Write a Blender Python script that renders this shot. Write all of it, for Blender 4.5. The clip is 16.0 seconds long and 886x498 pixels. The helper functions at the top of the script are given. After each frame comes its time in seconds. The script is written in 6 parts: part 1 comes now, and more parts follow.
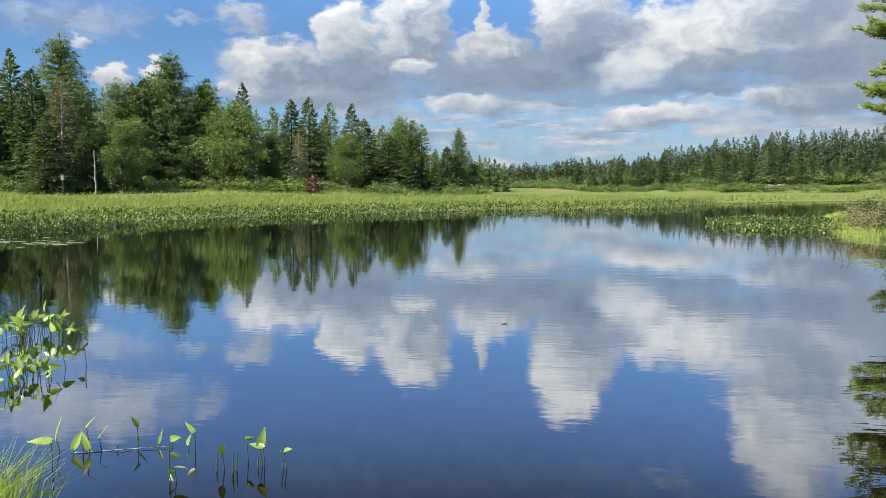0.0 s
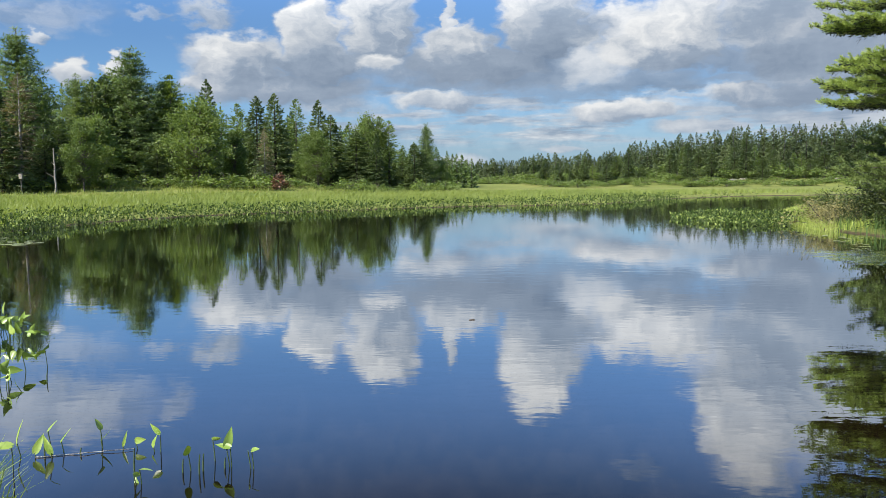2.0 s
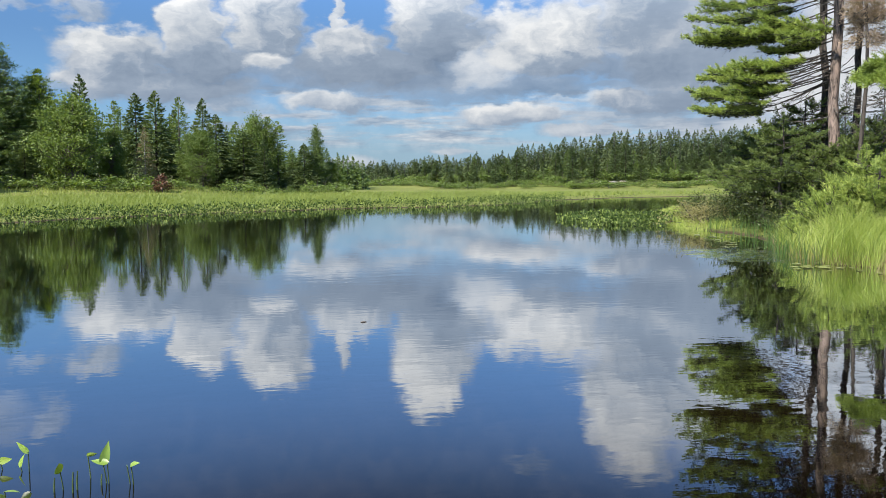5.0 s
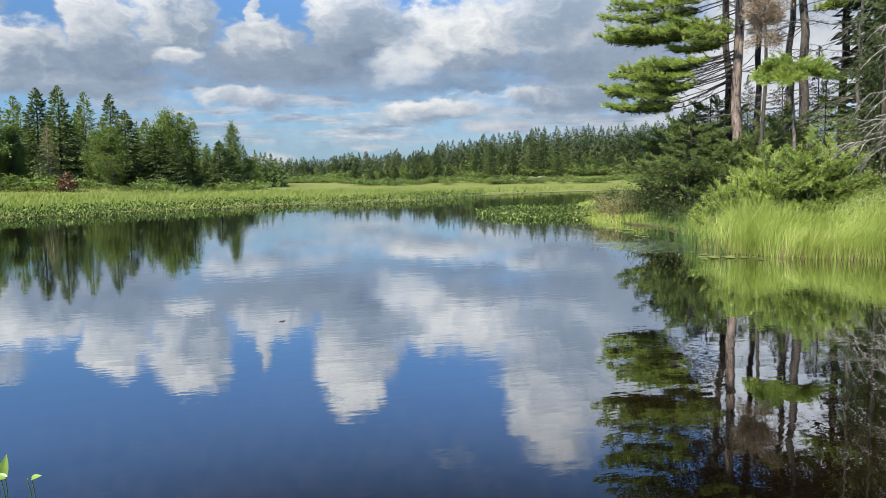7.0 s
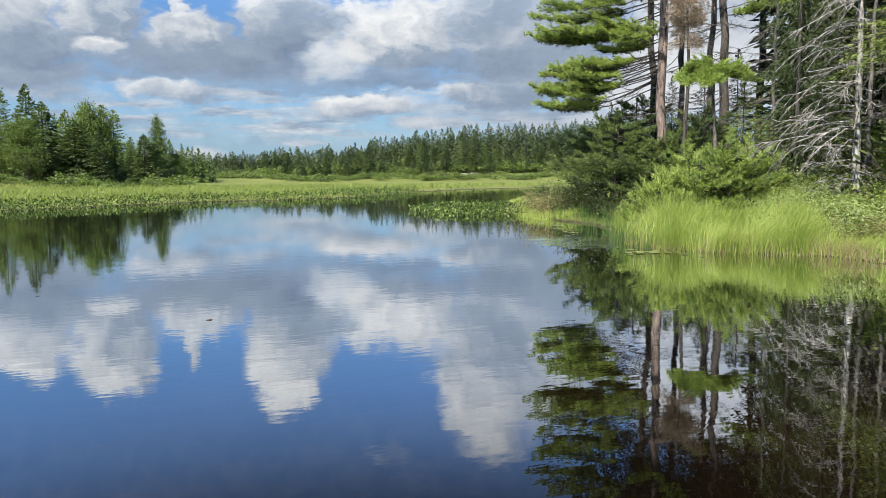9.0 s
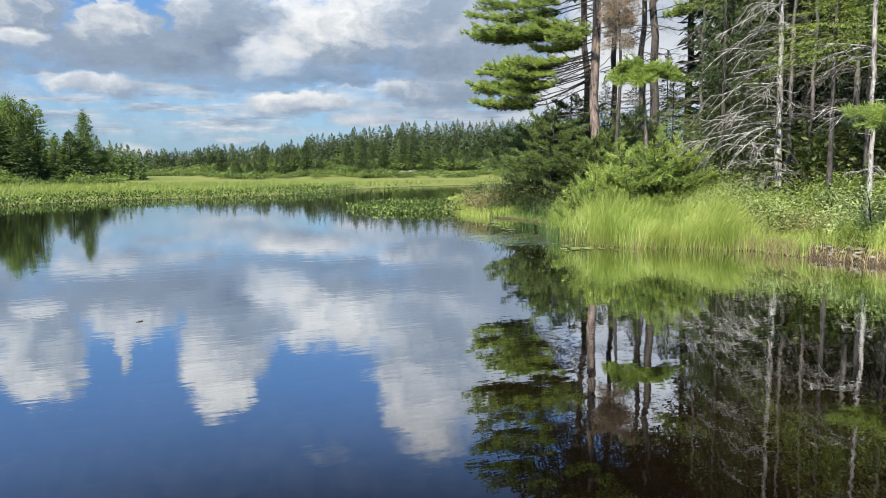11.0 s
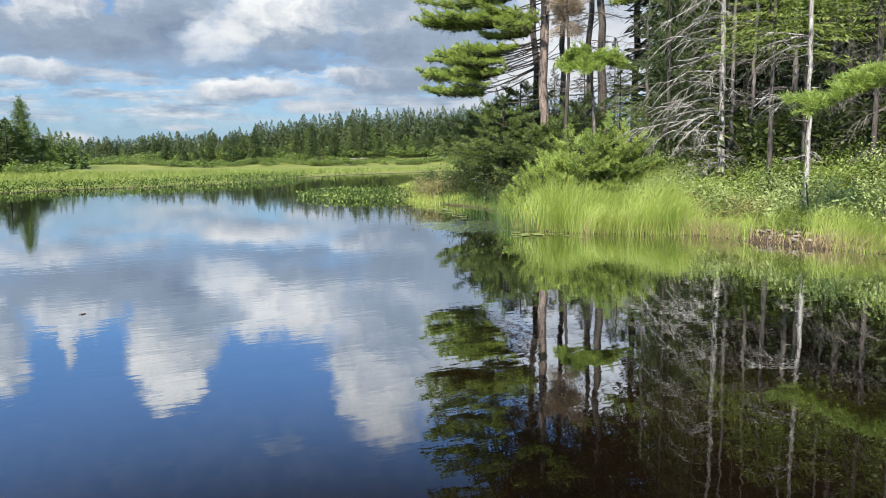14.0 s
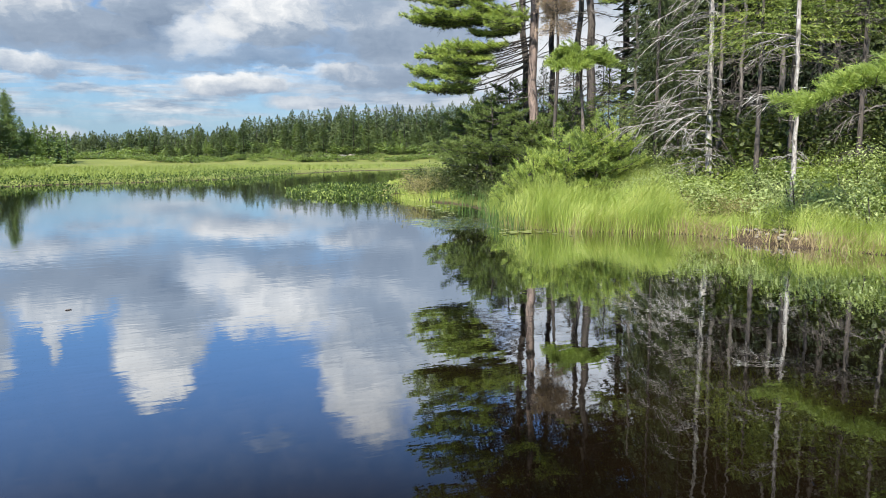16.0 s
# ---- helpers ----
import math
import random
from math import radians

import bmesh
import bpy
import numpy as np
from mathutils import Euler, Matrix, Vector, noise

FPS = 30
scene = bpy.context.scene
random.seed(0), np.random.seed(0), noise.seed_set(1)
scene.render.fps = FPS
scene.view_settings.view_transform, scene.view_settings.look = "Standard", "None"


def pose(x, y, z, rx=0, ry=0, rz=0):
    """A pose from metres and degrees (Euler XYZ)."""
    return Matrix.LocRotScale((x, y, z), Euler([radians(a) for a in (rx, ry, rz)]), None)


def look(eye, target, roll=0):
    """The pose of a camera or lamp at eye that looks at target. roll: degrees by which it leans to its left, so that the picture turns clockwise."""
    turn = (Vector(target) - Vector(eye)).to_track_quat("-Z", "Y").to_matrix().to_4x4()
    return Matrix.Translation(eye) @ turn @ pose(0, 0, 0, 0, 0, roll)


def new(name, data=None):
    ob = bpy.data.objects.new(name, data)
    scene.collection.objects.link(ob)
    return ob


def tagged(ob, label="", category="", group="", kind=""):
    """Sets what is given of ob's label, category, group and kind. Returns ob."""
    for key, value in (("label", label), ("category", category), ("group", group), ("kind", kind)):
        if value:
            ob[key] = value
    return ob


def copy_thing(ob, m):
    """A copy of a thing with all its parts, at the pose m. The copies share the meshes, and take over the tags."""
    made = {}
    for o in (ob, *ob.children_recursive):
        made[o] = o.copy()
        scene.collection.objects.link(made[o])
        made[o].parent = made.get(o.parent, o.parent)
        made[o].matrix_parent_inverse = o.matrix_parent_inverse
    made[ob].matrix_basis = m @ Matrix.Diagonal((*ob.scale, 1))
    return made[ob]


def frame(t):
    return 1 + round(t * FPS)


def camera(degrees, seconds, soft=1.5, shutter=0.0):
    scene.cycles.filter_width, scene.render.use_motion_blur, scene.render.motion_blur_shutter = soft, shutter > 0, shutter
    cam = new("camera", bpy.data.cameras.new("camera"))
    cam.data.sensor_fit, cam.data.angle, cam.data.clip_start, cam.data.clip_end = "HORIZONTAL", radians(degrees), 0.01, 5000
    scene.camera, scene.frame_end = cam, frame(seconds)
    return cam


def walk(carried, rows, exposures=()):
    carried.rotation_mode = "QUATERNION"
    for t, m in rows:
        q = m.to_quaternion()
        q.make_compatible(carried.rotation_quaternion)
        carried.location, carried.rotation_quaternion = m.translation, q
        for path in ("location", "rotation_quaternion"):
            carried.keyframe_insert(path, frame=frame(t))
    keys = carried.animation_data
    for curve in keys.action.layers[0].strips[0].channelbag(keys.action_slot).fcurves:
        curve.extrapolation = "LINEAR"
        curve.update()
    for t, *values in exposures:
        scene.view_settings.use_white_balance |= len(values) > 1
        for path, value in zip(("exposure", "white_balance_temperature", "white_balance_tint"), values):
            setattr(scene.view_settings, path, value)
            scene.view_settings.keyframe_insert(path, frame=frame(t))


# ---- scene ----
# Camera on the near bank of the pond, panning from the left wood to the right shore.
cam = camera(61.54, 16.0, soft=0.85)
PATH = [
    (0.0, -0.000, 0.000, 1.600, 85.20, -0.00, 0.00),
    (0.5, -0.000, -0.002, 1.602, 85.11, -0.02, -0.30),
    (1.0, 0.001, -0.006, 1.604, 85.00, 0.01, -0.80),
    (1.5, 0.005, -0.010, 1.606, 84.91, 0.20, -1.51),
    (2.0, 0.012, -0.015, 1.606, 84.90, 0.37, -2.48),
    (2.5, 0.020, -0.018, 1.607, 84.93, 0.42, -3.64),
    (3.0, 0.024, -0.021, 1.607, 84.99, 0.40, -5.03),
    (3.5, 0.026, -0.022, 1.607, 85.03, 0.31, -6.52),
    (4.0, 0.027, -0.022, 1.607, 85.05, 0.23, -7.95),
    (6.5, 0.047, -0.012, 1.598, 84.75, 0.62, -15.26),
    (7.0, 0.060, -0.010, 1.595, 84.67, 0.73, -16.85),
    (7.5, 0.070, -0.010, 1.593, 84.56, 0.84, -18.38),
    (8.0, 0.077, -0.012, 1.593, 84.42, 0.77, -19.74),
    (8.5, 0.080, -0.016, 1.593, 84.34, 0.60, -20.91),
    (9.0, 0.082, -0.021, 1.595, 84.33, 0.44, -21.97),
    (9.5, 0.083, -0.028, 1.596, 84.34, 0.32, -23.09),
    (10.0, 0.085, -0.035, 1.596, 84.34, 0.32, -24.30),
    (12.5, 0.098, -0.063, 1.597, 83.51, 0.57, -29.35),
    (13.0, 0.100, -0.068, 1.597, 83.35, 0.63, -29.81),
    (13.5, 0.102, -0.071, 1.597, 83.20, 0.70, -30.14),
    (14.0, 0.105, -0.073, 1.597, 83.10, 0.65, -30.39),
    (14.5, 0.108, -0.073, 1.597, 82.99, 0.52, -30.61),
    (15.0, 0.109, -0.073, 1.597, 82.90, 0.42, -30.84),
    (15.5, 0.105, -0.072, 1.597, 82.85, 0.31, -31.06),
    (16.0, 0.099, -0.071, 1.597, 82.88, 0.24, -31.25),
]
walk(cam, [(t, pose(*p)) for t, *p in PATH], [(0.0, 1.22), (4.0, 1.18), (8.0, 1.22), (12.0, 1.31), (16.0, 1.37)])

# ---- world: Nishita sky with a layer of fair-weather cumulus ----
SUN_AZ, SUN_EL = -126.0, 43.0        # degrees, azimuth clockwise from +y
world = bpy.data.worlds.new("sky")
scene.world = world
world.use_nodes = True
wt = world.node_tree
wt.nodes.clear()


def wn(kind, **props):
    n = wt.nodes.new(kind)
    for k, v in props.items():
        if k == "operation":
            n.operation = v
        elif k == "interpolation_type":
            n.interpolation_type = v
    return n


def wmath(op, a, b=0.0, c=0.0, clamp=False):
    n = wt.nodes.new("ShaderNodeMath")
    n.operation, n.use_clamp = op, clamp
    for i, v in enumerate((a, b, c)):
        if isinstance(v, (int, float)):
            n.inputs[i].default_value = v
        else:
            wt.links.new(v, n.inputs[i])
    return n.outputs[0]


def wnoise(vec, scale, detail, rough, colour=False):
    n = wt.nodes.new("ShaderNodeTexNoise")
    n.inputs["Scale"].default_value = scale
    n.inputs["Detail"].default_value = detail
    n.inputs["Roughness"].default_value = rough
    wt.links.new(vec, n.inputs["Vector"])
    return n.outputs["Color" if colour else "Fac"]


def wrange(v, a, b, c, d, smooth=False):
    n = wt.nodes.new("ShaderNodeMapRange")
    n.interpolation_type = "SMOOTHSTEP" if smooth else "LINEAR"
    n.clamp = True
    for i, x in zip((1, 2, 3, 4), (a, b, c, d)):
        n.inputs[i].default_value = x
    wt.links.new(v, n.inputs[0])
    return n.outputs[0]


def wvec(op, a, b):
    n = wt.nodes.new("ShaderNodeVectorMath")
    n.operation = op
    for i, v in enumerate((a, b)):
        if isinstance(v, tuple):
            n.inputs[i].default_value = v
        elif v is not None:
            wt.links.new(v, n.inputs[i])
    return n


sky = wt.nodes.new("ShaderNodeTexSky")
sky.sky_type, sky.sun_disc = "NISHITA", False
sky.sun_elevation, sky.sun_rotation = radians(SUN_EL), radians(SUN_AZ)
sky.altitude, sky.air_density, sky.dust_density, sky.ozone_density = 50, 1.0, 0.15, 2.2

coord = wt.nodes.new("ShaderNodeTexCoord").outputs["Generated"]
sep = wt.nodes.new("ShaderNodeSeparateXYZ")
wt.links.new(coord, sep.inputs[0])
azim = wmath("MULTIPLY", wmath("ARCTAN2", sep.outputs[0], sep.outputs[1]), 57.2958)
elev = wmath("MULTIPLY", wmath("ARCSINE", sep.outputs[2]), 57.2958)
comb = wt.nodes.new("ShaderNodeCombineXYZ")
wt.links.new(azim, comb.inputs[0])
wt.links.new(elev, comb.inputs[1])
plane = comb.outputs[0]
# billows: the outline is warped by two sizes of noise, flatter towards the horizon
flat = wrange(elev, 1.0, 11.0, 0.22, 1.0)
stretch = wvec("MULTIPLY", plane, (0.75, 1.35, 1.0)).outputs[0]
big = wvec("SUBTRACT", wnoise(stretch, 0.22, 2.0, 0.5, True), (0.5, 0.5, 0.5)).outputs[0]
small = wvec("SUBTRACT", wnoise(stretch, 0.8, 5.0, 0.52, True), (0.5, 0.5, 0.5)).outputs[0]
big = wvec("MULTIPLY", big, (3.4, 3.0, 0.0)).outputs[0]
small = wvec("MULTIPLY", small, (3.0, 2.8, 0.0)).outputs[0]
warp = wvec("ADD", big, small).outputs[0]
scl = wt.nodes.new("ShaderNodeVectorMath")
scl.operation = "SCALE"
wt.links.new(warp, scl.inputs[0])
wt.links.new(flat, scl.inputs["Scale"])
warped = wvec("ADD", plane, scl.outputs[0]).outputs[0]
grain = wmath("SUBTRACT", wnoise(warped, 0.6, 7.0, 0.57), 0.5)
drift = wmath("SUBTRACT", wnoise(wvec("MULTIPLY", plane, (0.35, 1.6, 1.0)).outputs[0], 0.5, 5.0, 0.6), 0.5)

cover = wrange(wnoise(wvec("MULTIPLY", plane, (0.5, 1.0, 1.0)).outputs[0], 0.075, 8.0, 0.6), 0.52, 0.62, 0.0, 0.8, True)
# the open part of the sky that the camera sees is described cloud by cloud, the rest by the noise above
front = wrange(wvec("LENGTH", wvec("MULTIPLY", wvec("SUBTRACT", plane, (2.0, 10.0, 0.0)).outputs[0], (0.022, 0.05, 1.0)).outputs[0], None).outputs["Value"],
               0.9, 1.25, 0.0, 1.0, True)
state = {"a": wmath("MULTIPLY", cover, front), "l": wrange(grain, -0.2, 0.2, 0.35, 0.95)}


def cloud(az, el, raz, rel, base, top, soft=0.45, opacity=1.0, rough=0.85):
    """One cumulus heap: place and half sizes in degrees, tone of its base and of its sunlit top."""
    m = wt.nodes.new("ShaderNodeMapping")
    m.vector_type = "TEXTURE"
    m.inputs["Location"].default_value = (az, el, 0)
    m.inputs["Scale"].default_value = (raz, rel, 1)
    wt.links.new(warped, m.inputs["Vector"])
    uv = m.outputs[0]
    r = wvec("LENGTH", uv, None).outputs["Value"]
    a = wrange(r, 1.12, 1.12 - soft, 0.0, opacity, True)
    lit = wvec("DOT_PRODUCT", uv, (-0.42, 0.85, 0.0)).outputs["Value"]
    lit = wmath("MULTIPLY_ADD", grain, rough * 2.4, lit)
    tone = wrange(lit, -0.75, 0.8, base, top)
    state["l"] = wmath("ADD", wmath("MULTIPLY", state["l"], wmath("SUBTRACT", 1.0, a)), wmath("MULTIPLY", tone, a))
    state["a"] = wmath("MAXIMUM", state["a"], a)


# thin veils first, then the heaps from the far row to the near one
# the first, wide and faint, is added to lighten the sky's reflection
cloud(5.0, 30.0, 70.0, 15.0, 0.72, 0.8, 0.7, 0.1, 0.1)
cloud(-26.2, 11.5, 6.5, 1.6, 0.5, 0.75, 0.9, 0.55)
cloud(-18.6, 11.8, 2.2, 0.5, 0.6, 0.8, 0.9, 0.5)
cloud(-26.0, 15.2, 8.0, 2.4, 0.65, 0.8, 0.8, 0.75)
cloud(-17.8, 15.6, 1.4, 1.1, 0.6, 0.85, 0.8, 0.5)
cloud(18.0, 21.0, 2.9, 1.1, 0.45, 0.6, 0.9, 0.35)
cloud(3.7, 1.7, 2.6, 0.6, 0.75, 0.95, 0.7, 0.8)
cloud(11.3, 2.5, 2.3, 0.35, 0.75, 0.95, 0.7, 0.8)
cloud(7.0, 3.3, 4.0, 0.3, 0.75, 0.85, 0.9, 0.35)
cloud(5.2, 4.8, 2.3, 0.45, 0.6, 0.9, 0.7, 0.8)
cloud(21.6, 3.9, 4.5, 0.7, 0.6, 0.95, 0.6, 0.95)
cloud(30.0, 4.2, 7.0, 1.0, 0.7, 1.0, 0.6, 0.95)
# broken level streaks under the near heaps
bars = wnoise(wvec("MULTIPLY", plane, (0.16, 1.15, 1.0)).outputs[0], 0.8, 6.0, 0.6)
band = wmath("MULTIPLY", wrange(elev, 1.8, 3.6, 0.0, 1.0, True), wrange(elev, 6.6, 8.6, 1.0, 0.0, True))
band = wmath("MULTIPLY", band, wrange(azim, -14.0, -2.0, 0.0, 1.0, True))
bar_a = wmath("MULTIPLY", wrange(bars, 0.40, 0.60, 0.12, 0.9, True), band)
bar_l = wrange(wnoise(wvec("MULTIPLY", plane, (0.3, 1.6, 1.0)).outputs[0], 0.9, 5.0, 0.6), 0.35, 0.65, 0.42, 0.92)
state["l"] = wmath("ADD", wmath("MULTIPLY", state["l"], wmath("SUBTRACT", 1.0, bar_a)), wmath("MULTIPLY", bar_l, bar_a))
state["a"] = wmath("MAXIMUM", state["a"], bar_a)
cloud(6.0, 8.6, 20.0, 2.6, 0.36, 0.62, 0.7, 0.92)
cloud(13.0, 7.0, 16.0, 1.4, 0.40, 0.66, 0.9, 0.7)
cloud(24.0, 4.9, 9.0, 1.2, 0.5, 0.8, 0.8, 0.7)
cloud(-5.0, 5.4, 6.0, 0.8, 0.6, 0.85, 0.8, 0.6)
cloud(-6.2, 5.9, 4.2, 1.0, 0.5, 0.9, 0.7, 0.9)
cloud(17.0, 7.1, 9.0, 1.3, 0.28, 0.55, 0.8, 0.85)
cloud(2.2, 6.2, 4.0, 0.9, 0.5, 1.0, 0.55, 0.95)
cloud(16.2, 5.1, 5.0, 1.0, 0.55, 1.0, 0.5, 1.0)
cloud(26.0, 6.1, 5.4, 1.3, 0.35, 0.95, 0.5, 1.0)
cloud(38.0, 6.5, 8.0, 3.0, 0.75, 1.0, 0.5, 1.0)
cloud(-9.5, 7.0, 8.4, 1.5, 0.42, 0.75, 0.55, 1.0)
cloud(-14.6, 7.5, 2.4, 1.1, 0.6, 1.0, 0.5, 1.0)
cloud(15.5, 12.0, 4.5, 1.9, 0.6, 1.0, 0.6, 0.95)
cloud(9.0, 5.9, 5.0, 0.5, 0.6, 0.85, 0.8, 0.6)
cloud(20.5, 6.1, 3.5, 0.4, 0.6, 0.95, 0.8, 0.7)
cloud(24.5, 7.3, 5.0, 0.6, 0.3, 0.55, 0.8, 0.8)
cloud(41.0, 9.0, 8.0, 6.5, 0.82, 1.0, 0.5, 0.97)
cloud(28.9, 12.0, 8.5, 8.0, 0.46, 0.78, 0.5, 1.0)
cloud(25.5, 16.0, 4.2, 5.6, 0.48, 0.92, 0.4, 1.0)
cloud(44.0, 15.0, 10.0, 6.0, 0.6, 1.0, 0.5, 0.9)
cloud(5.0, 9.0, 9.0, 2.2, 0.36, 0.62, 0.6, 1.0)
cloud(19.2, 10.4, 5.5, 3.4, 0.5, 1.0, 0.5, 1.0)
cloud(9.9, 13.4, 3.3, 4.6, 0.5, 1.05, 0.35, 1.0)
cloud(11.0, 10.6, 4.2, 2.4, 0.3, 0.65, 0.6, 1.0)
cloud(18.4, 9.6, 6.5, 2.6, 0.42, 1.0, 0.5, 1.0)
cloud(24.0, 8.4, 7.0, 1.3, 0.3, 0.6, 0.8, 0.9)
cloud(14.0, 8.3, 3.2, 1.6, 0.7, 1.0, 0.7, 0.9)
cloud(2.7, 11.9, 0.7, 2.0, 0.6, 0.9, 0.5, 0.95)
cloud(-7.2, 11.4, 2.4, 2.8, 0.5, 1.0, 0.4, 1.0)
cloud(-2.3, 12.0, 3.2, 3.6, 0.4, 1.0, 0.4, 1.0)
cloud(3.5, 10.2, 3.0, 1.5, 0.45, 0.95, 0.5, 1.0)
cloud(-14.7, 12.1, 2.3, 0.85, 0.5, 0.75, 0.7, 0.85)
cloud(-12.4, 9.2, 4.2, 2.3, 0.4, 1.0, 0.4, 1.0)
cloud(-6.5, 9.0, 6.0, 2.0, 0.3, 0.72, 0.6, 1.0)
cloud(-2.2, 8.8, 1.9, 1.3, 0.6, 1.0, 0.6, 1.0)
cloud(-23.6, 7.6, 1.3, 1.1, 0.6, 1.0, 0.4, 1.0)
cloud(-21.0, 8.2, 0.9, 0.7, 0.7, 1.0, 0.4, 1.0)
cloud(-25.3, 9.9, 0.9, 0.6, 0.6, 1.0, 0.6, 0.8)

tone = wmath("MULTIPLY_ADD", drift, 0.28, state["l"], True)
ramp = wt.nodes.new("ShaderNodeValToRGB")
ramp.color_ramp.elements[0].position, ramp.color_ramp.elements[0].color = 0.12, (0.056, 0.083, 0.128, 1)
ramp.color_ramp.elements[1].position, ramp.color_ramp.elements[1].color = 1.0, (0.364, 0.370, 0.374, 1)
mid = ramp.color_ramp.elements.new(0.55)
mid.color = (0.140, 0.172, 0.218, 1)
wt.links.new(tone, ramp.inputs[0])
SKY_GAIN, SKY_HIGH = 0.0395, 2.4      # SKY_HIGH: brightness added to the upper sky, to lift its reflection in the pond
gain = wvec("MULTIPLY", sky.outputs[0], (SKY_GAIN * 0.72, SKY_GAIN * 0.98, SKY_GAIN * 1.29)).outputs[0]
# summer haze low down
haze = wt.nodes.new("ShaderNodeMix")
haze.data_type = "RGBA"
haze.inputs["B"].default_value = (0.118, 0.172, 0.232, 1)
wt.links.new(wrange(elev, 0.0, 7.0, 0.85, 0.0, True), haze.inputs["Factor"])
wt.links.new(gain, haze.inputs["A"])
mix = wt.nodes.new("ShaderNodeMix")
mix.data_type = "RGBA"
wt.links.new(state["a"], mix.inputs["Factor"])
wt.links.new(haze.outputs["Result"], mix.inputs["A"])
wt.links.new(ramp.outputs[0], mix.inputs["B"])
bg = wt.nodes.new("ShaderNodeBackground")
# added boost: rises from 10 to 22 degrees of elevation
wt.links.new(wrange(elev, 10.0, 22.0, 1.0, SKY_HIGH, True), bg.inputs["Strength"])
wt.links.new(mix.outputs["Result"], bg.inputs["Color"])
wo = wt.nodes.new("ShaderNodeOutputWorld")
wt.links.new(bg.outputs[0], wo.inputs[0])

sun = new("sun", bpy.data.lights.new("sun", "SUN"))
sun.data.energy, sun.data.angle, sun.data.color = 5.0, radians(0.6), (1.0, 0.95, 0.86)
sa, se = radians(SUN_AZ), radians(SUN_EL)
sun.matrix_world = look((100 * math.sin(sa) * math.cos(se), 100 * math.cos(sa) * math.cos(se), 100 * math.sin(se)), (0, 0, 0))

# ---- materials ----
def mat(name):
    m = bpy.data.materials.new(name)
    m.use_nodes = True
    nt = m.node_tree
    nt.nodes.clear()
    out = nt.nodes.new("ShaderNodeOutputMaterial")
    return m, nt, out


def ramp_node(nt, fac, stops):
    r = nt.nodes.new("ShaderNodeValToRGB")
    el = r.color_ramp.elements
    el[0].position, el[0].color = stops[0][0], (*stops[0][1], 1)
    el[1].position, el[1].color = stops[-1][0], (*stops[-1][1], 1)
    for p, c in stops[1:-1]:
        el.new(p).color = (*c, 1)
    nt.links.new(fac, r.inputs[0])
    return r.outputs[0]


def noise_node(nt, scale, detail=4.0, rough=0.55, vec=None, dist=0.0):
    n = nt.nodes.new("ShaderNodeTexNoise")
    n.inputs["Scale"].default_value, n.inputs["Detail"].default_value = scale, detail
    n.inputs["Roughness"].default_value, n.inputs["Distortion"].default_value = rough, dist
    if vec is not None:
        nt.links.new(vec, n.inputs["Vector"])
    return n.outputs["Fac"]


def math_node(nt, op, a, b, c=0.0):
    n = nt.nodes.new("ShaderNodeMath")
    n.operation = op
    for i, v in enumerate((a, b, c)):
        if isinstance(v, (int, float)):
            n.inputs[i].default_value = v
        else:
            nt.links.new(v, n.inputs[i])
    return n.outputs[0]


def where(nt):
    return nt.nodes.new("ShaderNodeNewGeometry").outputs["Position"]


def foliage(name, stops, thin=0.35, scale=0.35, gloss=0.5, spec=0.25, each=0.35):
    """Leaves or needles: tone varies from leaf to leaf, by patches and from plant to plant; light comes through."""
    m, nt, out = mat(name)
    isl = nt.nodes.new("ShaderNodeNewGeometry").outputs["Random Per Island"]
    obj = nt.nodes.new("ShaderNodeObjectInfo").outputs["Random"]
    patch = noise_node(nt, scale, 3.0, 0.6, where(nt))
    f = math_node(nt, "MULTIPLY_ADD", isl, each, math_node(nt, "MULTIPLY_ADD", patch, 0.9, math_node(nt, "MULTIPLY_ADD", obj, 0.25, -0.4)))
    col = ramp_node(nt, f, stops)
    p = nt.nodes.new("ShaderNodeBsdfPrincipled")
    p.inputs["Roughness"].default_value = gloss
    p.inputs["Specular IOR Level"].default_value = spec
    nt.links.new(col, p.inputs["Base Color"])
    tr = nt.nodes.new("ShaderNodeBsdfTranslucent")
    warm = nt.nodes.new("ShaderNodeMix")
    warm.data_type, warm.blend_type = "RGBA", "MULTIPLY"
    warm.inputs["Factor"].default_value = 1.0
    warm.inputs["B"].default_value = (1.25, 1.3, 0.55, 1)
    nt.links.new(col, warm.inputs["A"])
    nt.links.new(warm.outputs["Result"], tr.inputs["Color"])
    mx = nt.nodes.new("ShaderNodeMixShader")
    mx.inputs[0].default_value = thin
    nt.links.new(p.outputs[0], mx.inputs[1])
    nt.links.new(tr.outputs[0], mx.inputs[2])
    nt.links.new(mx.outputs[0], out.inputs[0])
    return m


